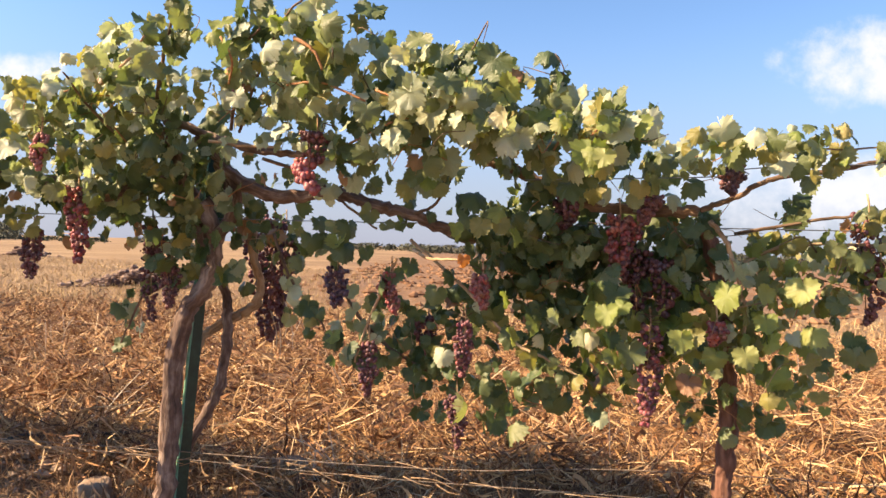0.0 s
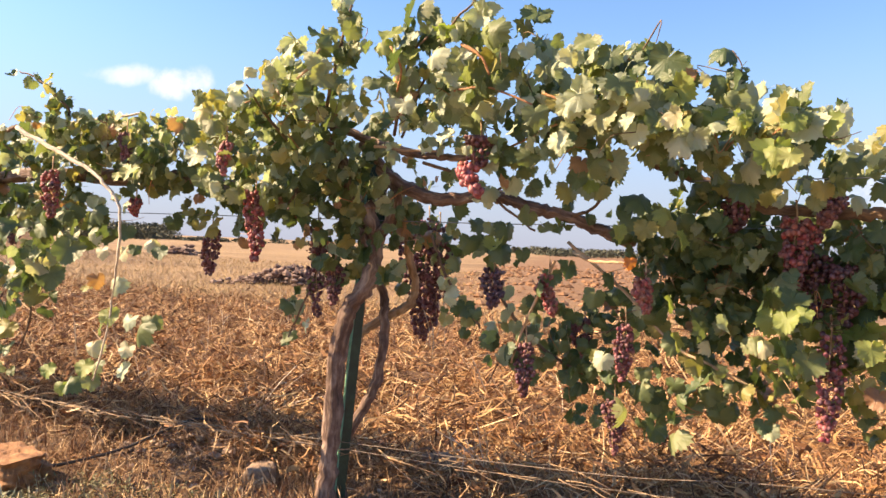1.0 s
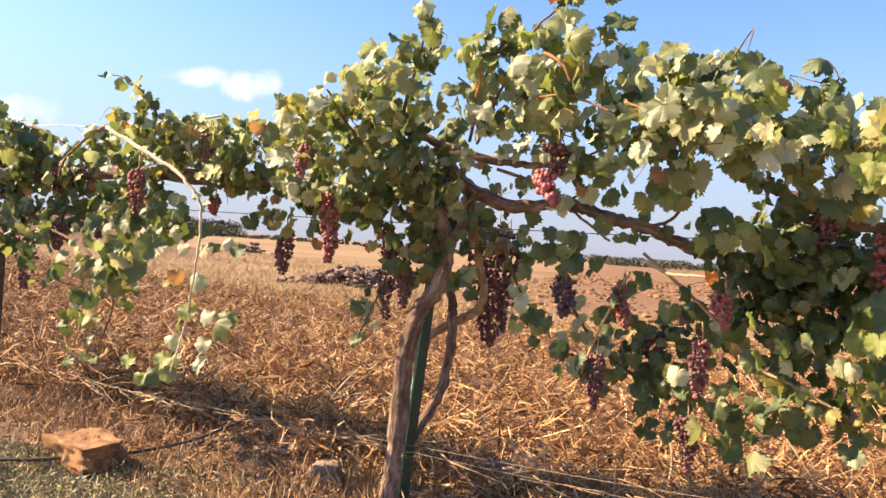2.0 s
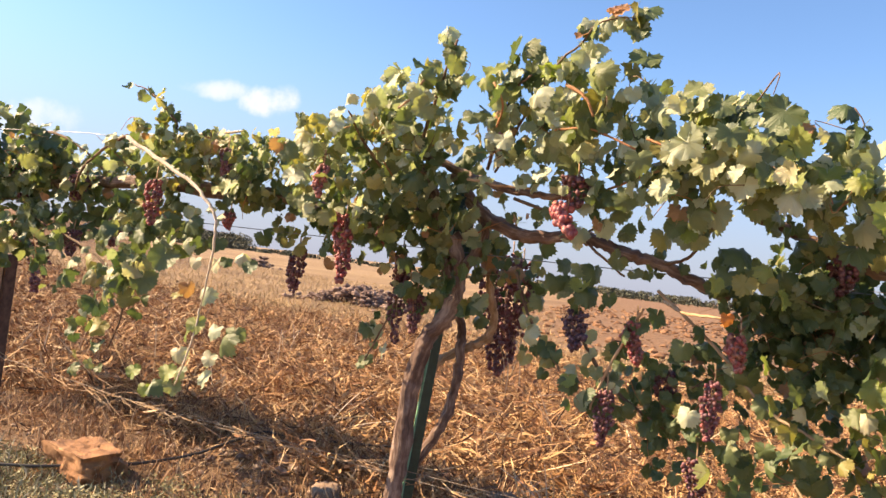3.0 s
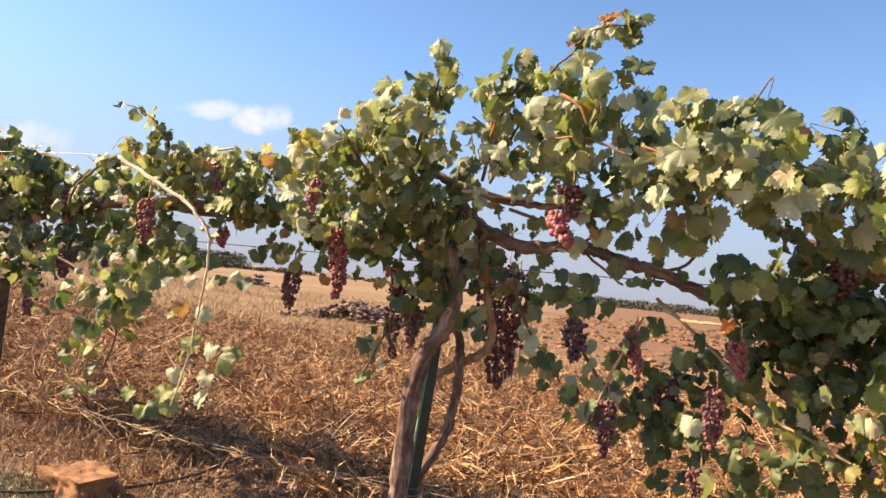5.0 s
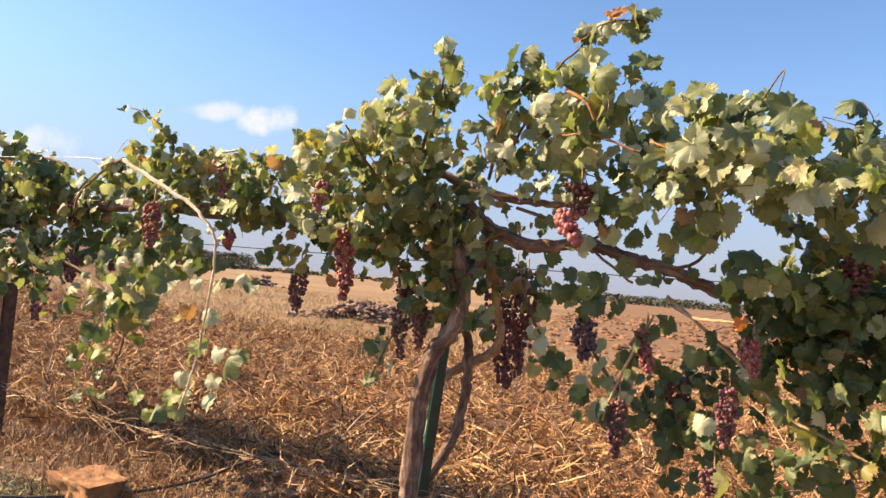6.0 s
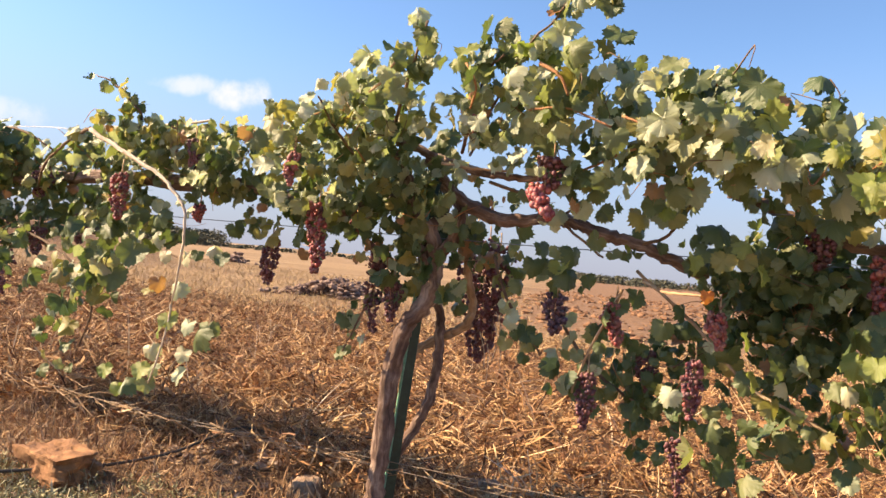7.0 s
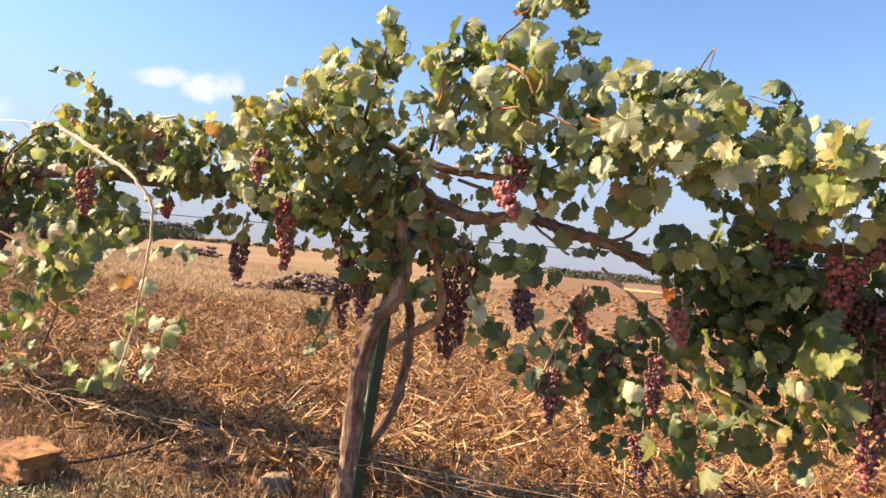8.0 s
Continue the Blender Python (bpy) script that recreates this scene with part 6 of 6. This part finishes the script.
def verge():
    rng = np.random.default_rng(31)
    spots, gold = [], []
    for _ in range(34000):
        s, d = rng.uniform(-4.5, 4.5), rng.uniform(0.3, 1.7)
        if rng.random() > (1.0 if s < -1.0 else 0.25) * min(1.0, max(0.03, (d - 0.38) * 5)):
            continue
        p = row(s, d, 0)
        spots.append((p.x, p.y, rng.uniform(0.5, 1.2)))
    for _ in range(12000):
        s, d = rng.uniform(-4.5, 4.0), rng.uniform(-1.4, 0.9)
        if noise.noise(Vector((s * 2.2, d * 2.2, 9))) < rng.uniform(-0.5, 0.35):
            continue
        p = row(s, d, 0)
        gold.append((p.x, p.y, rng.uniform(0.4, 1.1)))
    blades("verge_weed", DRY_WEED, spots, "low grey-green weeds and dry grass on the verge", "weeds", 0.9, (0.025, 0.095), (0.0015, 0.0045), 0.01, 0.6)
    herbs = []
    for _ in range(46000):
        s, d = rng.uniform(-4.5, -0.4), rng.uniform(0.05, 1.7)
        start = 0.08 + 0.27 * max(0.0, -0.9 - s)
        if d < start:
            continue
        if noise.noise(Vector((s * 4, d * 4, 5))) < rng.uniform(-0.5, 0.35) - 0.5 * min(0.8, d - start) + 0.5 * max(0.0, s + 1.0) + 1.6 * max(0.0, d - 1.25) + 1.2 * max(0.0, -3.7 - s):
            continue
        p = row(s, d, 0)
        herbs.append((p.x, p.y, rng.uniform(0.5, 1.2)))
    blades("verge_herbs", HERB, herbs, "low mat of small-leaved grey-green herbs on the verge", "weeds", 0.8, (0.012, 0.034), (0.0022, 0.005), 0.075, 0.8)
    brown = []
    for _ in range(52000):
        s, d = rng.uniform(-5.0, 3.5), rng.uniform(-1.7, 0.55)
        if -1.7 < s < -0.9 and -0.35 < d < 0.05 and rng.random() < 0.6:
            continue
        if noise.noise(Vector((s * 1.8, d * 1.8, 12))) < rng.uniform(-0.6, 0.3) + 0.8 * max(0.0, d - 0.2) + (1.2 * max(0.0, -0.7 - d) if s > -0.3 else 0.0):
            continue
        p = row(s, d, 0)
        brown.append((p.x, p.y, rng.uniform(0.5, 1.2)))
    blades("dead_weeds", STEM, brown, "brown dead weeds and broken stalks under the row", "weeds", 0.5, (0.04, 0.17), (0.0012, 0.004), 0.03, 0.7, 0.8)
    blades("dry_grass", STRAW, gold, "thin golden dry grass along the row", "grass", 0.7, (0.03, 0.15), (0.0012, 0.0035), 0.03, 0.6)


verge()


def pebbles(name, mat, spots, label, category):
    """Small angular stones as one mesh."""
    rng = np.random.default_rng(41)
    verts, faces = [], []
    ring = [(1, 0), (0.3, 0.95), (-0.8, 0.6), (-0.8, -0.6), (0.3, -0.95)]
    for x, y, z, r in spots:
        a = rng.uniform(0, 6.28)
        base = len(verts)
        for lvl, k in ((-0.3, 0.8), (0.25, 1.0)):
            for u, v in ring:
                f = k * rng.uniform(0.75, 1.15)
                verts.append((x + r * f * (u * math.cos(a) - v * math.sin(a)), y + r * f * (u * math.sin(a) + v * math.cos(a)), z + r * (lvl + rng.uniform(-0.15, 0.15))))
        verts.append((x + rng.uniform(-0.3, 0.3) * r, y, z + 0.75 * r))
        for i in range(5):
            j = (i + 1) % 5
            faces += [(base + i, base + j, base + 5 + j, base + 5 + i), (base + 5 + i, base + 5 + j, base + 10)]
    mesh = bpy.data.meshes.new(name)
    mesh.from_pydata(verts, [], faces)
    mesh.materials.append(mat)
    return tagged(new(name, mesh), label, category, kind="stuff")


def scatter_stones():
    rng = np.random.default_rng(51)
    small = []
    for _ in range(2600):
        s, d = rng.uniform(-5, 5), rng.uniform(-0.7, 2.0)
        p = row(s, d, 0)
        small.append((p.x, p.y, ground_z(p.x, p.y) + 0.003, 0.006 + 0.03 * rng.uniform(0, 1) ** 4))
    # a patch of bare soil with larger stones beside the trunk
    for _ in range(90):
        x, y = rng.normal(-2.4, 0.28), rng.normal(3.93, 0.09)
        small.append((x, y, ground_z(x, y) + 0.006, 0.012 + 0.032 * rng.uniform(0, 1) ** 2))
    pebbles("gravel", GRAVEL, small, "scattered gravel and small stones on the verge", "gravel")
    heap = []
    for _ in range(760):
        u = min(1.8, max(-1.8, rng.normal(0, 1)))
        x, y = -8.4 + u * 0.8, 20.6 + rng.normal(0, 0.7)
        z = ground_z(x, y) + rng.uniform(0, 1) * max(0.05, 0.55 - 0.26 * abs(u))
        heap.append((x, y, z, rng.uniform(0.03, 0.13)))
    pebbles("rubble_heap", RUBBLE, heap, "low heap of grey broken stones in the field", "rubble")
    heap = []
    for _ in range(60):
        u = rng.normal(0, 1)
        x, y = -26.5 + u * 0.6, 46.0 + rng.normal(0, 0.8)
        heap.append((x, y, ground_z(x, y) + rng.uniform(0, 1) * max(0.05, 0.7 - 0.4 * abs(u)), rng.uniform(0.1, 0.3)))
    pebbles("rubble_heap", RUBBLE, heap, "distant mound of dark stones", "rubble")
    clods = []
    for _ in range(3200):
        x, y = rng.uniform(-5, 24), rng.uniform(15, 55)
        clods.append((x, y, ground_z(x, y), 0.03 + 0.16 * rng.uniform(0, 1) ** 2))
    pebbles("soil_clods", SOIL_CLOD, clods, "brown clods of ploughed soil", "soil")


SOIL_CLOD = plain_grain("brown_clod", [(0.09, 0.042, 0.02), (0.18, 0.09, 0.042), (0.28, 0.155, 0.08)], 4, 0.95, 0.4, 0.02, True)
scatter_stones()


# woods along the horizon
def far_woods():
    rng = np.random.default_rng(61)
    verts, faces = [], []
    for i in range(760):
        ang = rng.uniform(-0.80, -0.45) if i % 3 == 0 else rng.uniform(-1.35, 0.95)
        dist = rng.uniform(170, 260)
        dense = -0.78 < ang < -0.54
        if -0.54 < ang < -0.12 and rng.random() < 0.8:
            continue
        if not dense and rng.random() < 0.12 + 0.4 * (noise.noise(Vector((ang * 9, 0, 0))) < -0.2):
            continue
        tall = rng.uniform(2.4, 4.2) if dense else (rng.uniform(0.8, 2.3) if ang > -0.15 else rng.uniform(0.4, 1.3))
        x, y = math.sin(ang) * dist, math.cos(ang) * dist
        wide = (1.5 + tall) * rng.uniform(0.7, 1.6)
        for _ in range(230):
            a, h = rng.uniform(0, 6.28), rng.uniform(0.05, 1) ** 0.8
            r = wide * math.sqrt(rng.uniform(0, 1)) * (1.05 - 0.55 * h)
            c = np.array((x + r * math.cos(a), y + r * math.sin(a), h * tall))
            base = len(verts)
            for _ in range(3):
                verts.append(tuple(c + rng.normal(0, 0.24, 3)))
            faces.append((base, base + 1, base + 2))
    mesh = bpy.data.meshes.new("far_woods")
    mesh.from_pydata(verts, [], faces)
    mesh.materials.append(FAR_LEAF)
    tagged(new("far_woods", mesh), "dark green scrub and low trees along the horizon", "trees", kind="stuff")


far_woods()
